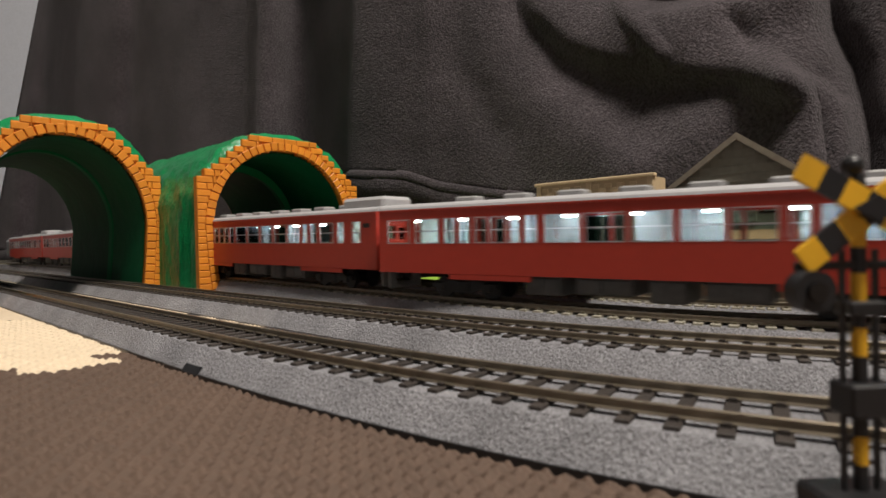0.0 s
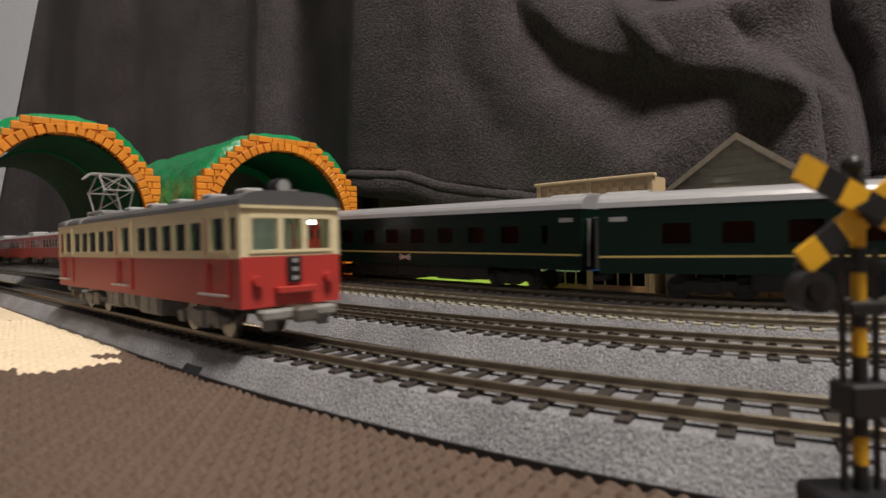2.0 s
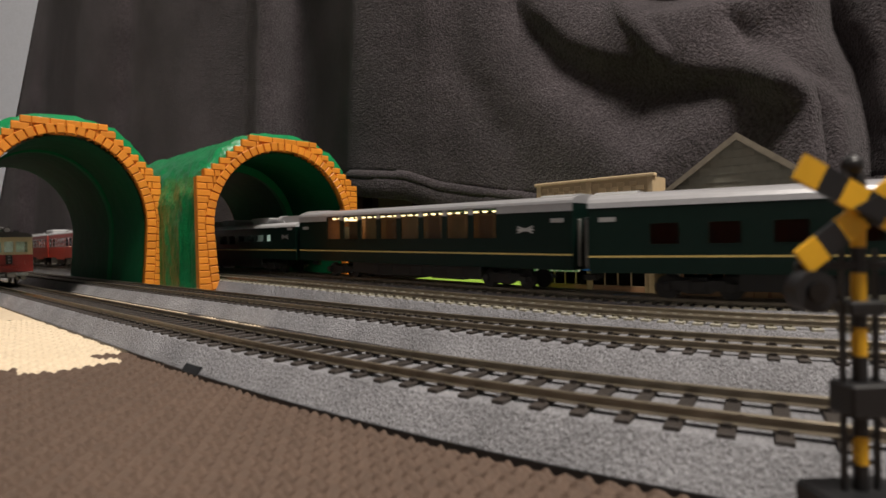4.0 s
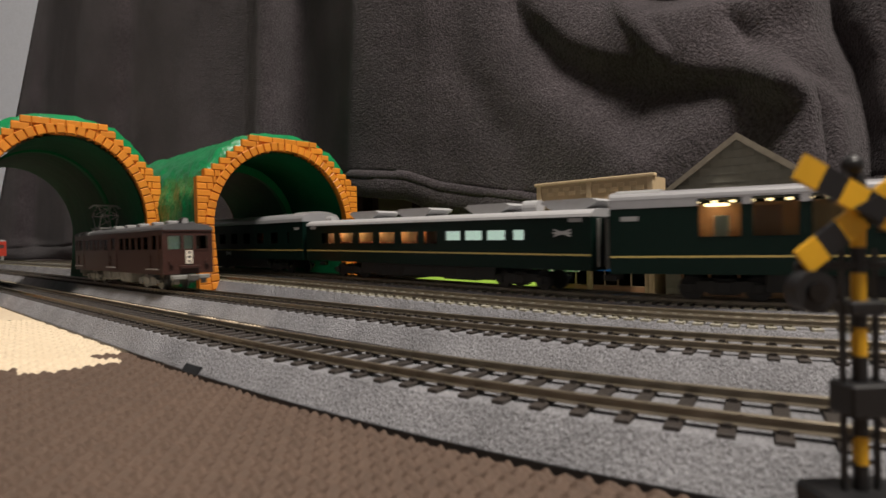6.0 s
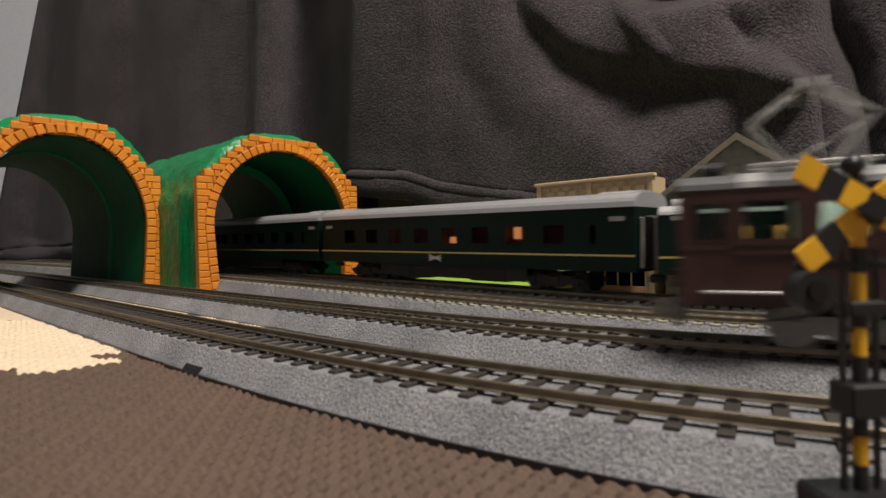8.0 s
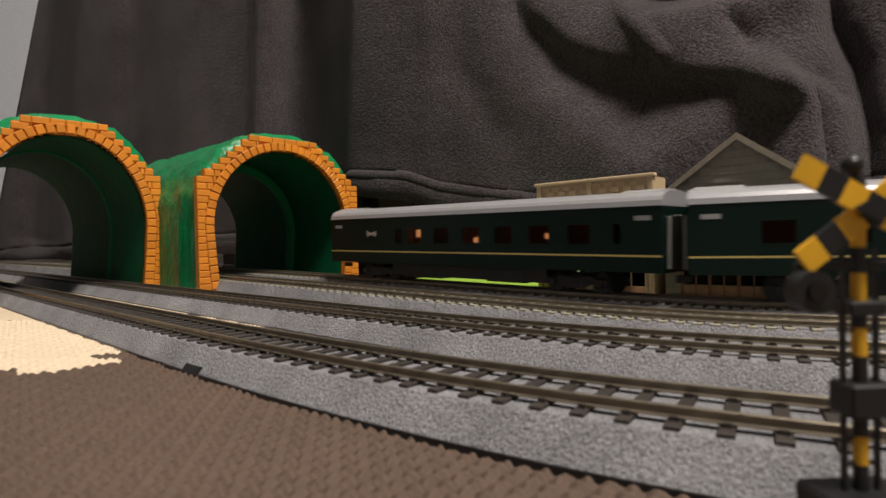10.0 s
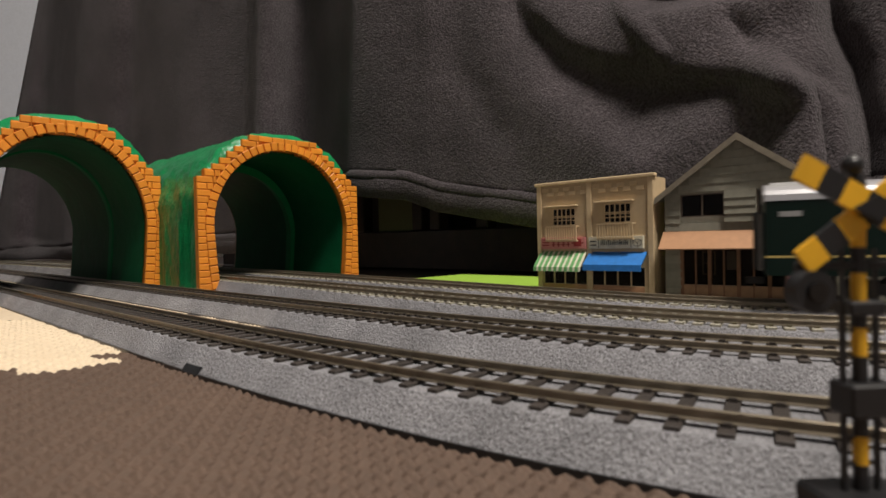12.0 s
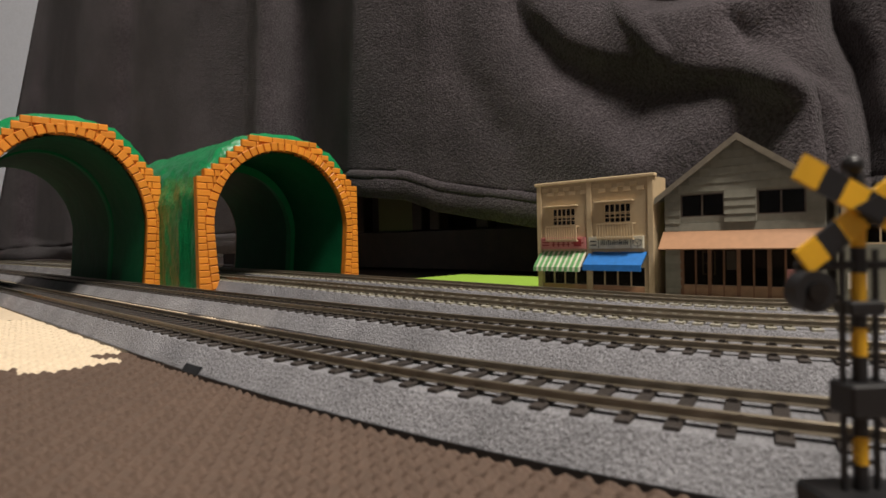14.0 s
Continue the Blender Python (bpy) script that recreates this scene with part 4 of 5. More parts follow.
def car(name, label, category, L, hw, zb, ze, zr, windows, body, roof, under, split=None, upper=None, glass_mat=None, group="", lamp=None, inside_mat=None, seat=None, end_holes=(), skirt=(), lining=None, sash=None, lamp_z=None, bar=0.0):
    """A coach: panels with real openings, panes, roof, floor, cabin, bogies and boxes."""
    t = thing(name, label, category, group)
    glass_mat = glass_mat or M_GLASS
    X = L / 2
    for sy in (-1, 1):
        y, th = (-hw, 1.0) if sy < 0 else (hw - 1.0, 1.0)
        if split:
            part("lower_side", sheet(bmesh.new(), -X, X, zb, split, [h for h in skirt], y, th), body, t)
            part("upper_side", sheet(bmesh.new(), -X, X, split, ze, [w[:4] for w in windows], y, th), upper, t)
        else:
            part("side_panel", sheet(bmesh.new(), -X, X, zb, ze, [w[:4] for w in windows] + list(skirt), y, th), body, t)
        for w in windows:
            pane = part("window", B(w[0], w[1], y + 0.25, y + 0.5, w[2], w[3]), w[4] if len(w) > 4 else glass_mat, t)
            part("sash", sheet(bmesh.new(), w[0], w[1], w[2], w[3], lights(w, bar), -hw - 0.12 if sy < 0 else hw - 0.2, 0.3), sash or (upper if split else M_SILVER), pane)
    for sx in (-1, 1):
        x = -X if sx < 0 else X - 1.0
        if split:
            part("end_lower", sheet(bmesh.new(), -hw + 1, hw - 1, zb, split, [], x, 1.0, axis="y"), body, t)
            part("end_upper", sheet(bmesh.new(), -hw + 1, hw - 1, split, ze, list(end_holes), x, 1.0, axis="y"), upper, t)
        else:
            part("end_panel", sheet(bmesh.new(), -hw + 1, hw - 1, zb, ze, list(end_holes), x, 1.0, axis="y"), body, t)
        for h in end_holes:
            part("end_window", B(x + 0.35, x + 0.6, h[0], h[1], h[2], h[3]), glass_mat, t)
        part("coupler", B(min(sx * X, sx * (X + 7)), max(sx * X, sx * (X + 7)), -1.6, 1.6, 7.2, 10.4, bevel=0.4), under, t)
    part("roof", prism(bmesh.new(), roof_outline(hw + 0.3, ze, zr), -X - 0.2, X + 0.2), roof, t, smooth=False)
    part("floor_pan", B(-X + 1, X - 1, -hw + 1, hw - 1, zb + 0.6, zb + 3.0), under, t)
    if inside_mat:
        part("cabin_partition", B(-X + 26, -X + 27, -hw + 1.2, hw - 1.2, zb + 3, ze - 0.3), inside_mat, t)
        part("cabin_partition", B(X - 27, X - 26, -hw + 1.2, hw - 1.2, zb + 3, ze - 0.3), inside_mat, t)
    # pale panels added down the middle to catch the lamps and brighten the windows
    if lining:
        n = int((L - 60) / 12)
        for i in range(n):
            if (i * 7 + i * i) % 10 < lining[1]:
                part("cabin_reflector", B(-X + 29 + i * 12, -X + 29 + i * 12 + 11.2, 5.0, 5.8, zb + 3, ze - 3.0), lining[0], t)
    if seat:
        n = int((L - 66) / 15)
        for i in range(n):
            x = -X + 36 + i * 15
            for y in (-hw + 2, 4.5):
                bm = B(x, x + 6, y, y + 11, zb + 3, zb + 8.0, bevel=0.5)
                box(bm, x, x + 1.8, y, y + 11, zb + 8, zb + 14.5, bevel=0.5)
                part("seat", bm, seat, t)
    if lamp:
        for i in range(9):
            x = -X + L * (i + 0.5) / 9
            part("ceiling_lamp", B(x - 2.2, x + 2.2, -6.5, -2.5, (lamp_z or ze - 0.8) - 0.8, lamp_z or ze - 0.8, bevel=0.2), lamp, t)
    for x in (-X + 0.19 * L, X - 0.19 * L):
        bogie(t, x, under)
    return t


def underboxes(t, rows, material):
    for x0, x1, z0 in rows:
        b = part("equipment_box", B(x0, x1, -13.5, 13.5, z0, 12.2, bevel=0.5), material, t)
        for a, c in ((x0 + 1.2, (x0 + x1) / 2 - 0.6), ((x0 + x1) / 2 + 0.6, x1 - 1.2)):
            for y in (-14.1, 13.52):
                part("cover", B(a, c, y, y + 0.58, z0 + 1, 11, bevel=0.2), material, b)


def pantograph(t, x, z, up):
    base = bmesh.new()
    for sy in (-1, 1):
        box(base, x - 13, x + 13, sy * 7 - 0.7, sy * 7 + 0.7, z + 2.0, z + 3.2, bevel=0.2)
        for sx in (-1, 1):
            cyl(base, (x + sx * 10, sy * 7, z + 0.8), 1.5, 3.2, seg=10, r2=1.0)
    box(base, x - 11, x - 9, -8, 8, z + 2.2, z + 3.4)
    box(base, x + 9, x + 11, -8, 8, z + 2.2, z + 3.4)
    p = part("pantograph", base, M_PANTO, t, "diamond pantograph raised on the roof")
    mid, top = z + 3 + up * 0.55, z + 3 + up

    def bar(a, b, r):
        part("arm", rod(bmesh.new(), a, b, r), M_PANTO, p)
    for sy in (-1, 1):
        for sx in (-1, 1):
            bar((x + sx * 5, sy * 6.5, z + 3), (x + sx * 13, sy * 6.5, mid), 0.42)
            bar((x + sx * 13, sy * 6.5, mid), (x + sx * 2, sy * 5.5, top), 0.36)
        bar((x - 5, sy * 6.5, z + 3), (x + 13, -sy * 6.5, mid), 0.24)
    for sx in (-1, 1):
        bar((x + sx * 13, -7, mid), (x + sx * 13, 7, mid), 0.36)
        bar((x + sx * 13, -6.5, mid), (x + sx * 2, 5.5, top), 0.24)
        bar((x + sx * 13, 6.5, mid), (x + sx * 2, -5.5, top), 0.24)
    bm = bmesh.new()
    for sx in (-2, 2):
        rod(bm, (x + sx, -9, top + 0.4), (x + sx, 9, top + 0.4), 0.55)
        for sy in (-1, 1):
            rod(bm, (x + sx, sy * 9, top + 0.4), (x + sx, sy * 12, top - 2.4), 0.45)
    part("collector_head", bm, M_PANTO, p)


def tram(name, label, lower, upper, under, face, panto_up):
    L, hw = 200.0, 16.8
    X = L / 2
    zs, ze, zr = 26.0, 41.0, 45.4
    win = []
    for a, b in ((-97, -89.5), (-86, -75), (-0.8, 9.6), (81.5, 91), (93.5, 98.2)):
        win.append((a, b, 27.6, 37.9))
    for i in range(5):
        win.append((-70.5 + i * 12.6, -70.5 + i * 12.6 + 10.4, 27.6, 37.2))
        win.append((16.8 + i * 12.1, 16.8 + i * 12.1 + 10.2, 27.6, 37.2))
    ends = [(-13.2, -5.0, 28.0, 37.0), (-3.2, 3.2, 27.0, 37.6), (5.0, 13.2, 28.0, 37.0)]
    t = car(name, label, "tram", L, hw, 11.2, ze, zr, win, lower, M_ROOF_GREY, under, split=zs, upper=upper, lamp=M_GLOW_SOFT, inside_mat=M_INSIDE, seat=M_SEAT, end_holes=ends, lining=(M_INSIDE, 8))
    for sy in (-1, 1):
        y = sy * (hw + 0.25)
        part("belt_moulding", B(-X, X, min(y, y - sy * 0.4), max(y, y - sy * 0.4), zs - 0.5, zs + 0.5), upper, t)
        for x in (-86, -0.5, 84):
            part("step_plate", B(x - 9, x + 9, min(y, y + sy * 1.6), max(y, y + sy * 1.6), 14.4, 15.1, bevel=0.15), M_SILVER, t)
            part("door_groove", B(x - 6.5, x - 6.1, min(y, y - sy * 0.35), max(y, y - sy * 0.35), 14, 38), lower, t)
    for sx in (-1, 1):
        x = sx * X
        for sy in (-1, 1):
            part("tail_lamp", cyl(bmesh.new(), (x + sx * 0.8, sy * 12.0, 19.0), 1.6, 2.4, axis="x", seg=14), face, t)
        part("anticlimber", B(min(x, x + sx * 2.6), max(x, x + sx * 2.6), -6.5, 6.5, 15.0, 17.0, bevel=0.3), face, t)
        part("bumper", B(min(x, x + sx * 4.5), max(x, x + sx * 4.5), -12.5, 12.5, 7.6, 10.6, bevel=0.6), under, t)
        bm = bmesh.new()
        for y in (-9, 9):
            box(bm, min(x, x + sx * 2.2), max(x, x + sx * 2.2), y - 2, y + 2, 4.5, 9.0, bevel=0.4)
        part("life_guard", bm, under, t)
        part("headlight", cyl(bmesh.new(), (x - sx * 7, 0, zr + 1.8), 2.6, 5.0, axis="x", seg=18), M_BLACK, t)
        part("whistle_box", B(x - sx * 12 - 2.2, x - sx * 12 + 2.2, 5, 9, zr - 1.2, zr + 1.6, bevel=0.4), M_ROOF_GREY, t)
    for x in (-36, -8, 20, 48, 74):
        part("roof_vent", B(x - 3.6, x + 3.6, -3.6, 3.6, zr - 0.4, zr + 2.8, bevel=0.7), M_VENT, t)
    for x in (-84, -58):
        part("roof_band", prism(bmesh.new(), roof_outline(hw + 0.55, ze + 0.1, zr + 0.25), x - 2.4, x + 2.4), M_VENT, t, "pale cable strip over the roof")
    # curtains drawn behind some of the panes, on both sides
    for sy in (-1, 1):
        y = sy * (hw - 2.2)
        for k, (x0, x1) in enumerate(((-48, -43), (-23, -18), (-36, -33.5), (31, 34), (56, 59), (44.5, 46))):
            part("curtain", B(x0, x1, min(y, y - sy * 0.4), max(y, y - sy * 0.4), 26.6, 38.2), M_CURTAIN if k % 3 < 2 else M_INSIDE, t)
        for x0, x1 in ((-86, -75), (-0.8, 9.6), (81.5, 91)):
            yy = sy * (hw + 0.3)
            d = part("door", sheet(bmesh.new(), x0 - 2.2, x1 + 2.2, 26.6, 39.4, [(x0, x1, 27.6, 37.9)], yy - 0.2, 0.4), upper, t)
            part("door_panel", sheet(bmesh.new(), x0 - 2.2, x1 + 2.2, 13.2, 25.4, [(x0 - 1.4, x1 + 1.4, 15.2, 24.2)], yy - 0.2, 0.4), lower, d)
    for sx in (-1, 1):
        x = sx * X
        for y0, y1 in ((-13.2, -5.0), (-3.2, 3.2), (5.0, 13.2)):
            part("end_window_frame", sheet(bmesh.new(), y0 - 0.9, y1 + 0.9, 27.0, 38.4, [(y0, y1, 28.0, 37.2)], min(x, x + sx * 0.35), 0.35, axis="y"), upper, t)
        part("rain_strip", B(min(x, x + sx * 0.8), max(x, x + sx * 0.8), -hw, hw, ze - 1.0, ze - 0.3), upper, t)
        part("coupler_head", B(min(x + sx * 4, x + sx * 8), max(x + sx * 4, x + sx * 8), -3.6, 3.6, 6.6, 11.0, bevel=0.8), M_STEEL, t)
        part("headlight_lens", cyl(bmesh.new(), (x - sx * 4.4, 0, zr + 1.8), 2.1, 0.5, axis="x", seg=18), M_SILVER, t)
    underboxes(t, [(-32, -14, 4.2), (-10, 6, 5.0), (9, 30, 3.8)], under)
    pantograph(t, -71, zr - 0.6, panto_up)
    return t


def board_bars(t, x, sx, board, ink, zs):
    s = part("destination_board", B(min(x, x + sx * 1.1), max(x, x + sx * 1.1), -2.3, 2.3, zs[0], zs[1], bevel=0.2), board, t, "destination board with lettering bars")
    bm = bmesh.new()
    n = 3
    for i in range(n):
        z = zs[0] + (zs[1] - zs[0]) * (i + 0.3) / n
        box(bm, min(x + sx * 1.05, x + sx * 1.3), max(x + sx * 1.05, x + sx * 1.3), -0.9, 0.9, z, z + (zs[1] - zs[0]) * 0.16)
    part("lettering", bm, ink, s)


RED_TRAM = tram("red_tram", "red and cream model tram with a raised pantograph", M_TRAM_RED, M_TRAM_CREAM, M_GREY_UNDER, M_TRAM_RED, 18.5)
board_bars(RED_TRAM, 100.0, 1, M_BLACK, M_VENT, (18.0, 25.8))
BROWN_TRAM = tram("brown_tram", "maroon-brown model tram with a raised pantograph", M_BROWN_PAINT, M_BROWN_PAINT, M_GREY_UNDER, M_BROWN_PAINT, 20.0)
BROWN_TRAM.scale = (1.065, 1.0, 1.0)     # the longer of the two trams
board_bars(BROWN_TRAM, 100.0, 1, M_PAPER, M_SIGN_BLACK, (18.0, 27.0))


def railcars():
    """The red diesel train: five coaches, the last with its cab to the rear."""
    L, hw = 256.0, 17.6
    X = L / 2
    za, zb = 26.5, 38.6
    win = [(x0, x1, za, zb) for x0, x1 in ((-122.3, -107.7), (-104.4, -89.5), (-86.9, -80.1), (-78.2, -71.6), (-69.2, -62.8), (-61.1, -53.5), (-52.4, -45.9), (-43.8, -37.5),
                                           (-34.2, -18.2), (-16.1, 0.2), (2.3, 18.2), (20.5, 35.7), (37.3, 52.0), (54.8, 61.2), (63.8, 71.0), (74.0, 88.5), (92.0, 98.5), (106.0, 114.0))]
    ends = [(-13.6, -5.2, 29.0, 36.0), (-2.6, 2.6, 28.5, 35.0), (5.2, 13.6, 29.0, 36.0)]
    t = car("diesel_railcar", "vermilion red model diesel railcar with lit windows", "railcar", L, hw, 12.0, 43.6, 47.0, win, M_DMU_RED, M_ROOF_LIGHT, M_DARK_UNDER, group="red diesel train", lamp=M_GLOW_COOL, inside_mat=M_INSIDE, seat=M_SEAT_BLUE, end_holes=ends, lining=(M_INSIDE_GREY, 5), bar=0.5, lamp_z=38.4)
    for i in range(8):
        x = -83 + i * 27.4
        part("roof_vent", B(x - 6, x + 6, -4.5, 4.5, 46.4, 49.6, bevel=0.8), M_VENT, t)
    for sy in (-1, 1):
        for x0, x1 in ((-84, -41), (52, 96)):
            y = sy * (hw - 0.5)
            part("side_skirt", B(x0, x1, y - 0.45, y + 0.45, 9.4, 11.98, bevel=0.2), M_DMU_RED, t)
        y = sy * (hw + 0.1)
        part("number_plate", B(116.5, 122.5, min(y, y + sy * 0.2), max(y, y + sy * 0.2), 35.0, 37.4), M_BLACK, t, "dark destination plate")
        part("rain_gutter", B(-X, X, min(y, y + sy * 0.5), max(y, y + sy * 0.5), 42.7, 43.5), M_DMU_RED, t)
    underboxes(t, [(-46, -28, 3.6), (-22, 2, 4.6), (8, 22, 2.6), (28, 50, 4.2)], M_MID_UNDER)
    for sx in (-1, 1):
        x = sx * X
        part("headlight_case", B(min(x, x + sx * 1.4), max(x, x + sx * 1.4), -5, 5, 38.0, 42.4, bevel=0.6), M_DMU_RED, t)
        part("headlight", B(min(x + sx * 1.4, x + sx * 1.8), max(x + sx * 1.4, x + sx * 1.8), -3.8, 3.8, 38.7, 41.6, bevel=0.1), M_HEADLIGHT, t)
        for sy in (-1, 1):
            part("tail_lamp", cyl(bmesh.new(), (x + sx * 0.6, sy * 12, 22), 1.3, 1.4, axis="x", seg=12), M_DMU_RED, t)
            part("step_bar", B(min(x, x + sx), max(x, x + sx), sy * 12 - 3, sy * 12 + 3, 16.0, 16.6), M_DMU_RED, t)
            part("handrail", B(min(x, x + sx * 0.7), max(x, x + sx * 0.7), sy * 4.6 - 0.3, sy * 4.6 + 0.3, 14, 36), M_DMU_RED, t)
        part("plough", sheet(bmesh.new(), -13, 13, 3.0, 11.6, [(-8, 8, 5.0, 11.0)], x - 2 * sx, 1.2, axis="y"), M_GREY_UNDER, t)
    ahead = [copy_thing(t, Matrix()) for _ in range(4)]
    for c in ahead:
        part("cooling_unit", B(X - 40, X - 2, -11, 11, 45.2, 52.5, bevel=1.8), M_ROOF_LIGHT, c)
    return [t] + ahead


RED_TRAIN = railcars()


def emblem(t, x, z):
    """A silver winged badge on both sides, one solid outline each."""
    for y in (-18.15, 18.15):
        o = []
        for k in (1, -1):
            pts = [(k * 1.2, 0.9), (k * 5.0, 2.1), (k * 5.0, 1.3), (k * 3.0, 0.6), (k * 5.4, 0.45), (k * 5.4, -0.45), (k * 3.0, -0.6), (k * 5.0, -1.3), (k * 5.0, -2.1), (k * 1.2, -0.9)]
            o += pts if k > 0 else pts[::-1]
        part("emblem", prism(bmesh.new(), [(x + p, z + q) for p, q in o], y - 0.12, y + 0.12, axis="y"), M_SILVER, t, "silver winged emblem")


def sleeper_cars():
    """The dark green sleeper train, front to rear."""
    L, hw = 252.0, 18.0
    X = L / 2

    def finish(t, ze, zr, high):
        for sy in (-1, 1):
            y = sy * (hw + 0.06)
            part("gold_line", B(-X, X, min(y, y - sy * 0.1), max(y, y - sy * 0.1), 19.4, 20.3), M_GOLD, t)
            part("skirt", B(-62, 62, sy * 13.2 - 0.6, sy * 13.2 + 0.6, 4.2, 12.4, bevel=0.3), M_DARK_UNDER, t)
        for sx in (-1, 1):
            x = sx * X
            part("gangway", B(min(x, x + sx * 4.2), max(x, x + sx * 4.2), -7.5, 7.5, 13.5, 39.0, bevel=0.8), M_DARK_UNDER, t)
            part("gangway_rail", B(min(x + sx * 1.0, x + sx * 2.4), max(x + sx * 1.0, x + sx * 2.4), -14.6, -13.2, 14.0, 38.0, bevel=0.3), M_GREY_UNDER, t)
            y = hw + 0.12
            part("number_bar", B(min(x - sx * 5, x - sx * 13), max(x - sx * 5, x - sx * 13), -y, -y + 0.1, 36.4, 38.6), M_VENT, t)
            if high:
                part("roof_step", prism(bmesh.new(), roof_outline(hw - 2.5, ze + 2.2, zr + 0.9), min(x - sx * 22, x - sx * 2), max(x - sx * 22, x - sx * 2)), M_VENT, t)
        underboxes(t, [(-46, -16, 3.2), (-10, 14, 4.2), (20, 48, 3.4)], M_DARK_UNDER)

    def sleeper(low, lit=True):
        win = []
        zz = (25.2, 35.4)
        for i in range(7):
            x = (-42.5 if low else -73.4) + i * (23.9 if low else 24.7)
            if x < 92:
                win.append((x, x + 13.3, zz[0], zz[1], M_GLASS_DARK))
        win.append((-55, -47, zz[0], zz[1], M_GLASS_DARK) if low else (-98, -85, zz[0], zz[1], M_GLASS_DARK))
        win.append((102, 106.5, zz[0], zz[1], M_GLASS_DARK))
        t = car("sleeper_coach", "dark green model sleeper coach with silver roof", "railway coach", L, hw, 12.0, 43.0, 50.6, win, M_DARK_GREEN, M_ROOF_SILVER, M_DARK_UNDER, group="green sleeper train", sash=M_DARK_GREEN, inside_mat=M_BROWN_CABIN)
        part("corridor_wall", B(-X + 20, X - 14, -11.0, -10.4, 15.2, 42.0), M_BROWN_CABIN, t)
        for w in win:
            part("berth_wall", B(w[0] - 2.0, w[0] - 1.4, -16.8, -11.05, 15.2, 41.0), M_BROWN_CABIN, t)
        for x, z0, z1 in () if not lit else (((-40, 29.5, 34.2), (9.5, 26, 29), (60, 28, 31)) if low else ((-42, 28.5, 34.5), (3, 25.4, 29.5), (52, 28.0, 34.6))):
            part("reading_lamp", B(x, x + 4.6, -12.4, -11.05, z0, z1, bevel=0.3), M_GLOW_LAMP, t, "warm reading lamp in a compartment")
        finish(t, 43.0, 50.6, True)
        emblem(t, -79 if low else -4.5, 32.0 if low else 16.6)
        return t

    def lounge():
        win = []
        for i in range(8):
            x = -88 + i * 21.1
            win.append((x, x + 17.4, 28.2, 45.4, M_GLASS))
        t = car("lounge_coach", "dark green model lounge coach with tall lit windows", "railway coach", L, hw, 12.0, 46.2, 50.6, win, M_DARK_GREEN, M_ROOF_SILVER, M_DARK_UNDER, group="green sleeper train", sash=M_DARK_GREEN, inside_mat=M_BROWN_CABIN, seat=M_SEAT)
        for sy in (-1, 1):
            y = sy * (hw + 0.1)
            part("roof_side", sheet(bmesh.new(), -X, X, 42.2, 46.4, [w[:2] + (42.2, 45.4) for w in win], y - 0.12, 0.24), M_ROOF_SILVER, t, "silver roof side between the tall windows")
        for i in range(24):
            part("ceiling_lamp", B(-90 + i * 7.2, -87.6 + i * 7.2, -11.0, -9.0, 43.6, 44.6, bevel=0.2), M_GLOW_WARM, t)
        part("bar_lamp", B(-86, -76, -6, 4.0, 42.6, 43.6, bevel=0.2), M_GLOW_WARM, t, "bright lamp over the end lobby")
        part("bar_counter", B(-82, -76, -10, -2, 15.2, 38.0, bevel=0.4), M_PAPER, t)
        for i in range(7):
            x = -66 + i * 21.1
            part("blind", B(x, x + 10.5, -13.4, -13.0, 28.0, 41.6), M_LOUNGE if i % 2 else M_BROWN_CABIN, t)
        for i in range(3):
            part("table", B(-40 + i * 42, -33 + i * 42, -14, -4, 26.5, 27.4, bevel=0.2), M_LOUNGE, t)
        part("corridor_wall", B(-100, 108, 6, 6.6, 15.2, 44.0), M_LOUNGE, t)
        finish(t, 46.2, 50.6, True)
        emblem(t, 97, 33)
        return t

    def diner():
        win = []
        for i in range(5):
            win.append((-105.6 + i * 22.8, -105.6 + i * 22.8 + 17.4, 25.0, 33.4, M_GLASS))
        win.append((7.3, 20.0, 25.0, 33.4, M_GLASS_DARK))
        for i in range(3):
            win.append((25.6 + i * 16.8, 25.6 + i * 16.8 + 14.0, 27.0, 33.4, M_GLASS))
        win.append((77.8, 86.0, 27.0, 33.4, M_GLASS))
        t = car("dining_coach", "dark green model dining coach with roof air units", "railway coach", L, hw, 12.0, 39.0, 43.4, win, M_DARK_GREEN, M_ROOF_LIGHT, M_DARK_UNDER, group="green sleeper train", sash=M_DARK_GREEN, inside_mat=M_BROWN_CABIN, seat=M_SEAT)
        # glowing sheet put behind the panes for the lit kitchen; no lamp is modelled
        part("kitchen_glow_panel", B(23, 88, -13.0, -12.6, 24, 36.5), M_GLOW_WHITE, t, "glowing panel standing for the lit kitchen behind the windows")
        part("corridor_wall", B(-X + 4, 4, -4, -3.4, 15.2, 38.0), M_LOUNGE, t)
        part("galley_wall", B(4.6, 22, -12.6, -12.0, 15.2, 38.0), M_INSIDE_GREY, t)
        for i in range(5):
            x = -105.6 + i * 22.8
            part("table_lamp", B(x + 6, x + 11, -9.5, -5.5, 33.6, 35.0, bevel=0.4), M_GLOW_DINER, t, "warm lamp over a dining table")
            part("dining_chair_back", B(x + 5.5, x + 11.5, -9.0, -7.6, 15.2, 30.6, bevel=1.0), M_SEAT, t)
        for x in (-63, -10, 53, 108):
            bm = prism(bmesh.new(), [(x - 17, 47.2), (x - 14, 48.6), (x + 14, 48.6), (x + 17, 47.2), (x + 13, 44.6), (x + 9, 42.6), (x - 9, 42.6), (x - 13, 44.6)], -10, 10, axis="y")
            part("air_unit", bm, M_ROOF_LIGHT, t)
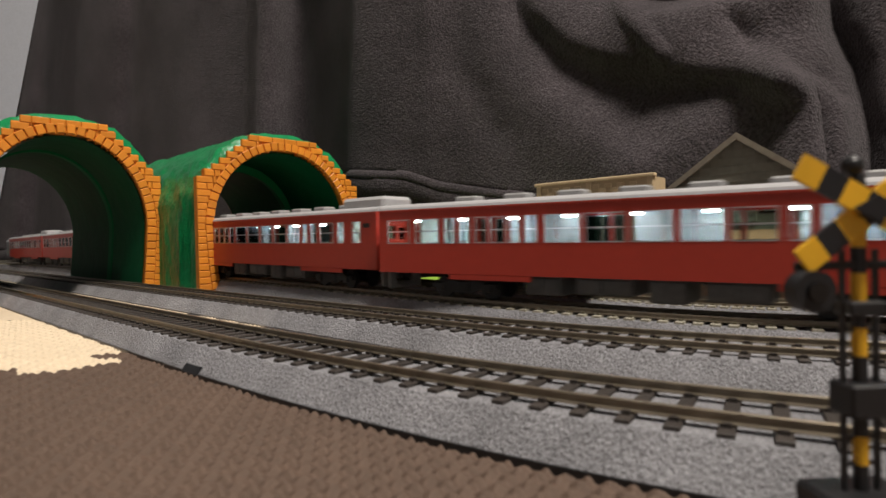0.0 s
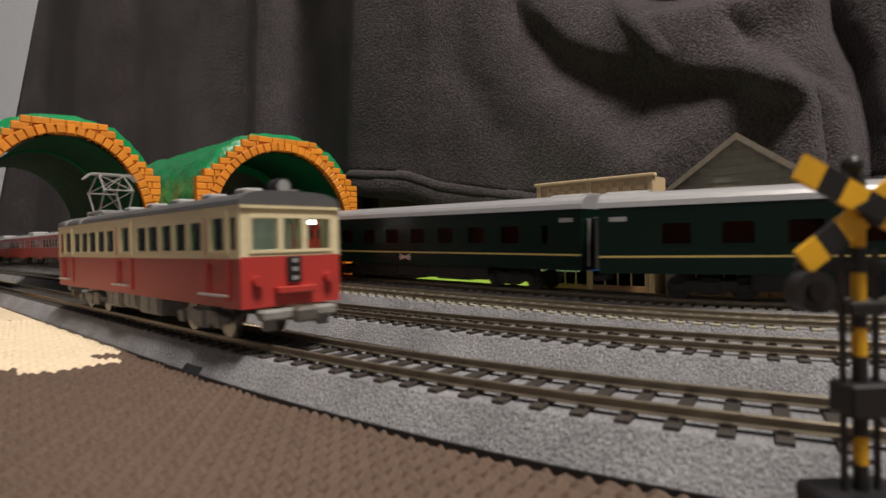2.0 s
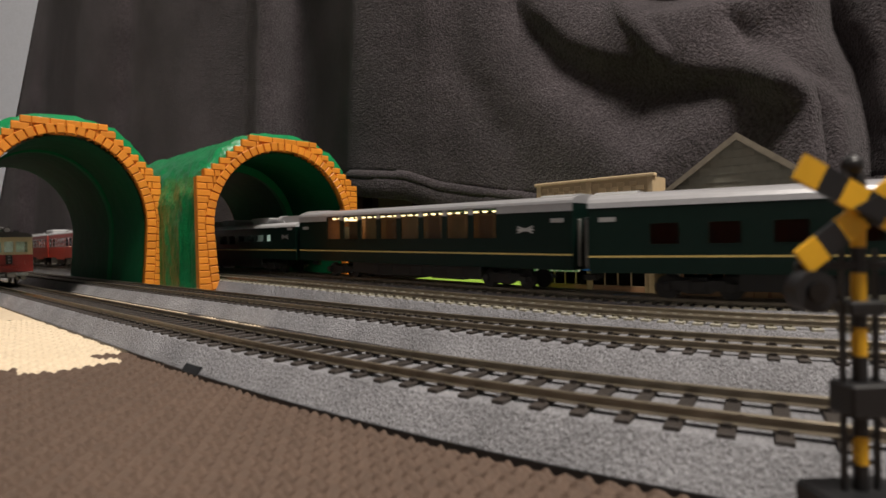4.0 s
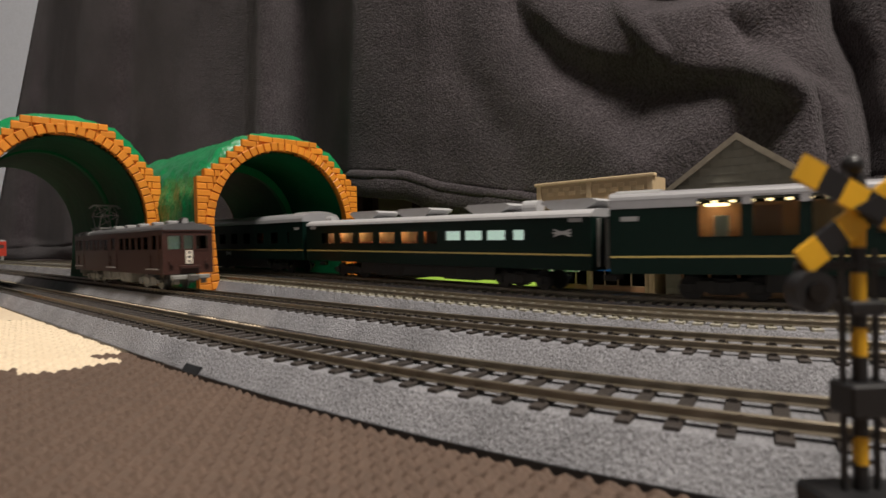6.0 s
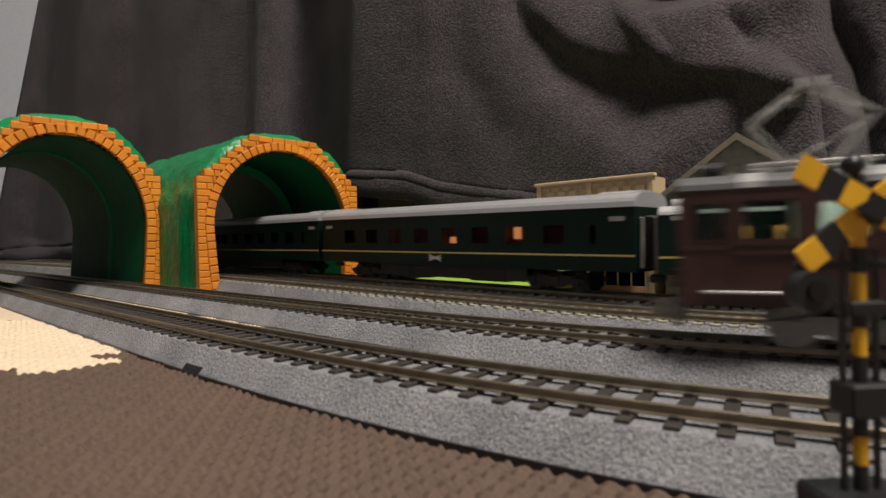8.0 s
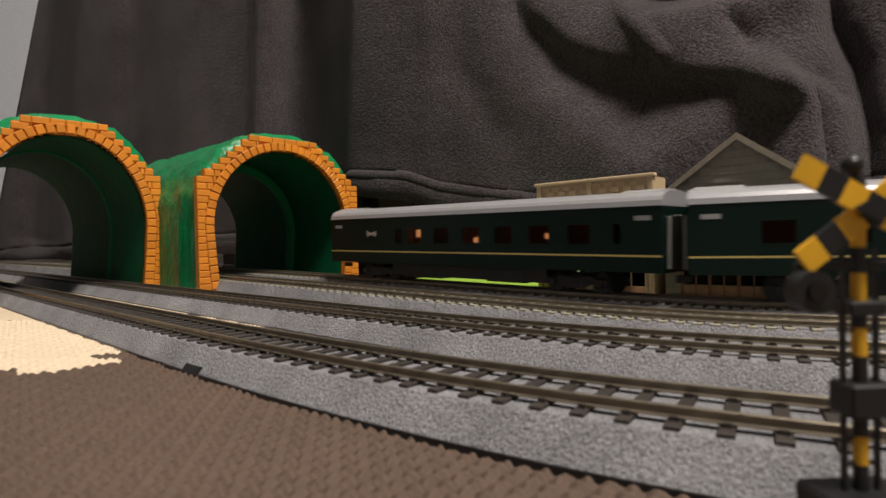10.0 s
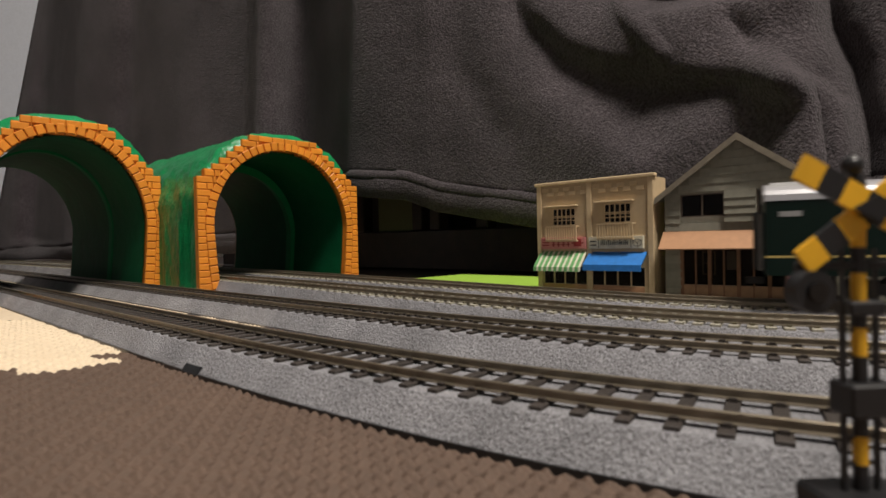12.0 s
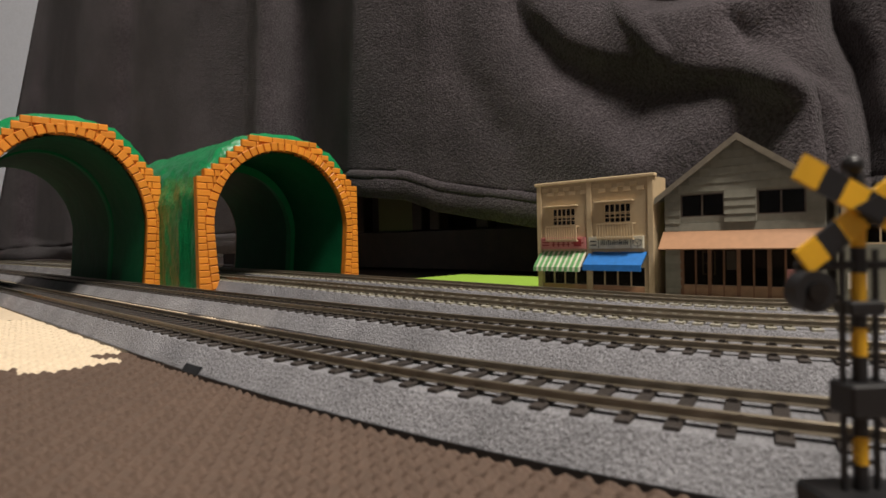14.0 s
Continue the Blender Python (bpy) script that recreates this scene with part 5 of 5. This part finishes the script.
        bm = bmesh.new()
        cyl(bm, (79, 0, 45.6), 4.2, 10, axis="x", seg=18)
        part("roof_tank", bm, M_ROOF_LIGHT, t)
        bm = bmesh.new()
        cyl(bm, (-118, 0, 44.4), 2.6, 8, axis="x", seg=14)
        part("roof_tank", bm, M_ROOF_LIGHT, t)
        finish(t, 39.0, 43.4, False)
        emblem(t, 109.5, 31)
        return t
    a = sleeper(False, lit=False)
    return [a, copy_thing(a, Matrix()), lounge(), diner(), sleeper(False), sleeper(True)]


GREEN_TRAIN = sleeper_cars()


# ---- sleepers under the rails, each a piece of its track ----
for t, off, (start, end) in zip(TRACKS, OFFSETS, REACH):
    rest = []
    tie = TIE if off < 110 else TIE_FAR
    for n in range(int((end - start - 10) / 7.9)):
        s = start + 6 + n * 7.9
        x, y, h = on_track(s, off)
        if -1250 < s < 440:
            shared("sleeper", tie, t, mm(x, y, rise(s, off), math.degrees(h)))
        else:
            rest.append((x, y, h, rise(s, off)))
    if rest:
        # the lengths out of sight, joined
        vs, fs = [], []
        base = [v.co.copy() for v in tie.vertices]
        polys = [tuple(p.vertices) for p in tie.polygons]
        for x, y, h, up in rest:
            m, k = mm(x, y, up, math.degrees(h)), len(vs)
            vs += [tuple(m @ c) for c in base]
            fs += [tuple(k + i for i in p) for p in polys]
        me = bpy.data.meshes.new("far_sleepers")
        me.from_pydata(vs, [], fs)
        me.materials.append(tie.materials[0])
        ob = new("far_sleepers", me)
        ob.parent = t
        tagged(ob, kind="stuff")


# ---- what moves ----
def along(rows, off, half, shift=0.0):
    """Poses every quarter second for a coach that follows its track; rows: seconds and length run along it."""
    ts = np.arange(0, 14.01, 0.25)
    t0, s0 = [r[0] for r in rows], [r[1] for r in rows]
    return [(float(t), car_pose(float(np.interp(t, t0, s0)) + shift, off, half)) for t in ts]


def motions():
    walk(RED_TRAM, along([(0, 361), (0.5, 284), (1.0, 199), (1.5, 97), (2.0, 4), (2.5, -103), (3.0, -209), (3.25, -265), (5.0, -690), (7.0, -1110), (14, -1115)], OFFSETS[0], 70))
    walk(BROWN_TRAM, along([(0, -1115), (3.0, -1090), (5.25, -488), (5.5, -412), (6.0, -244), (6.5, -103), (7.0, 40), (7.25, 110), (7.5, 177), (8.0, 298), (9.0, 545), (10, 635), (14, 645)], OFFSETS[1], 75))
    tail = [(0, 279), (0.5, 190), (1.0, 101), (2.0, -74), (2.5, -160), (3.0, -246), (4.0, -470), (5.25, -960), (5.5, -1070), (6.0, -1290), (6.75, -1500), (14.0, -1510)]
    for k, c in enumerate(RED_TRAIN):
        walk(c, along(tail, OFFSETS[2], 90, -128 - 262 * k))
    lead = [(0, -140), (1.0, -12), (2.0, 110.7), (3.0, 232), (5.5, 561), (6.0, 632), (8.0, 912), (10.5, 1250), (11.0, 1323), (11.5, 1397), (12.0, 1470), (14.0, 1760)]
    for k, c in enumerate(GREEN_TRAIN):
        walk(c, along(lead, OFFSETS[3], 85, 129 - 258 * k))


motions()
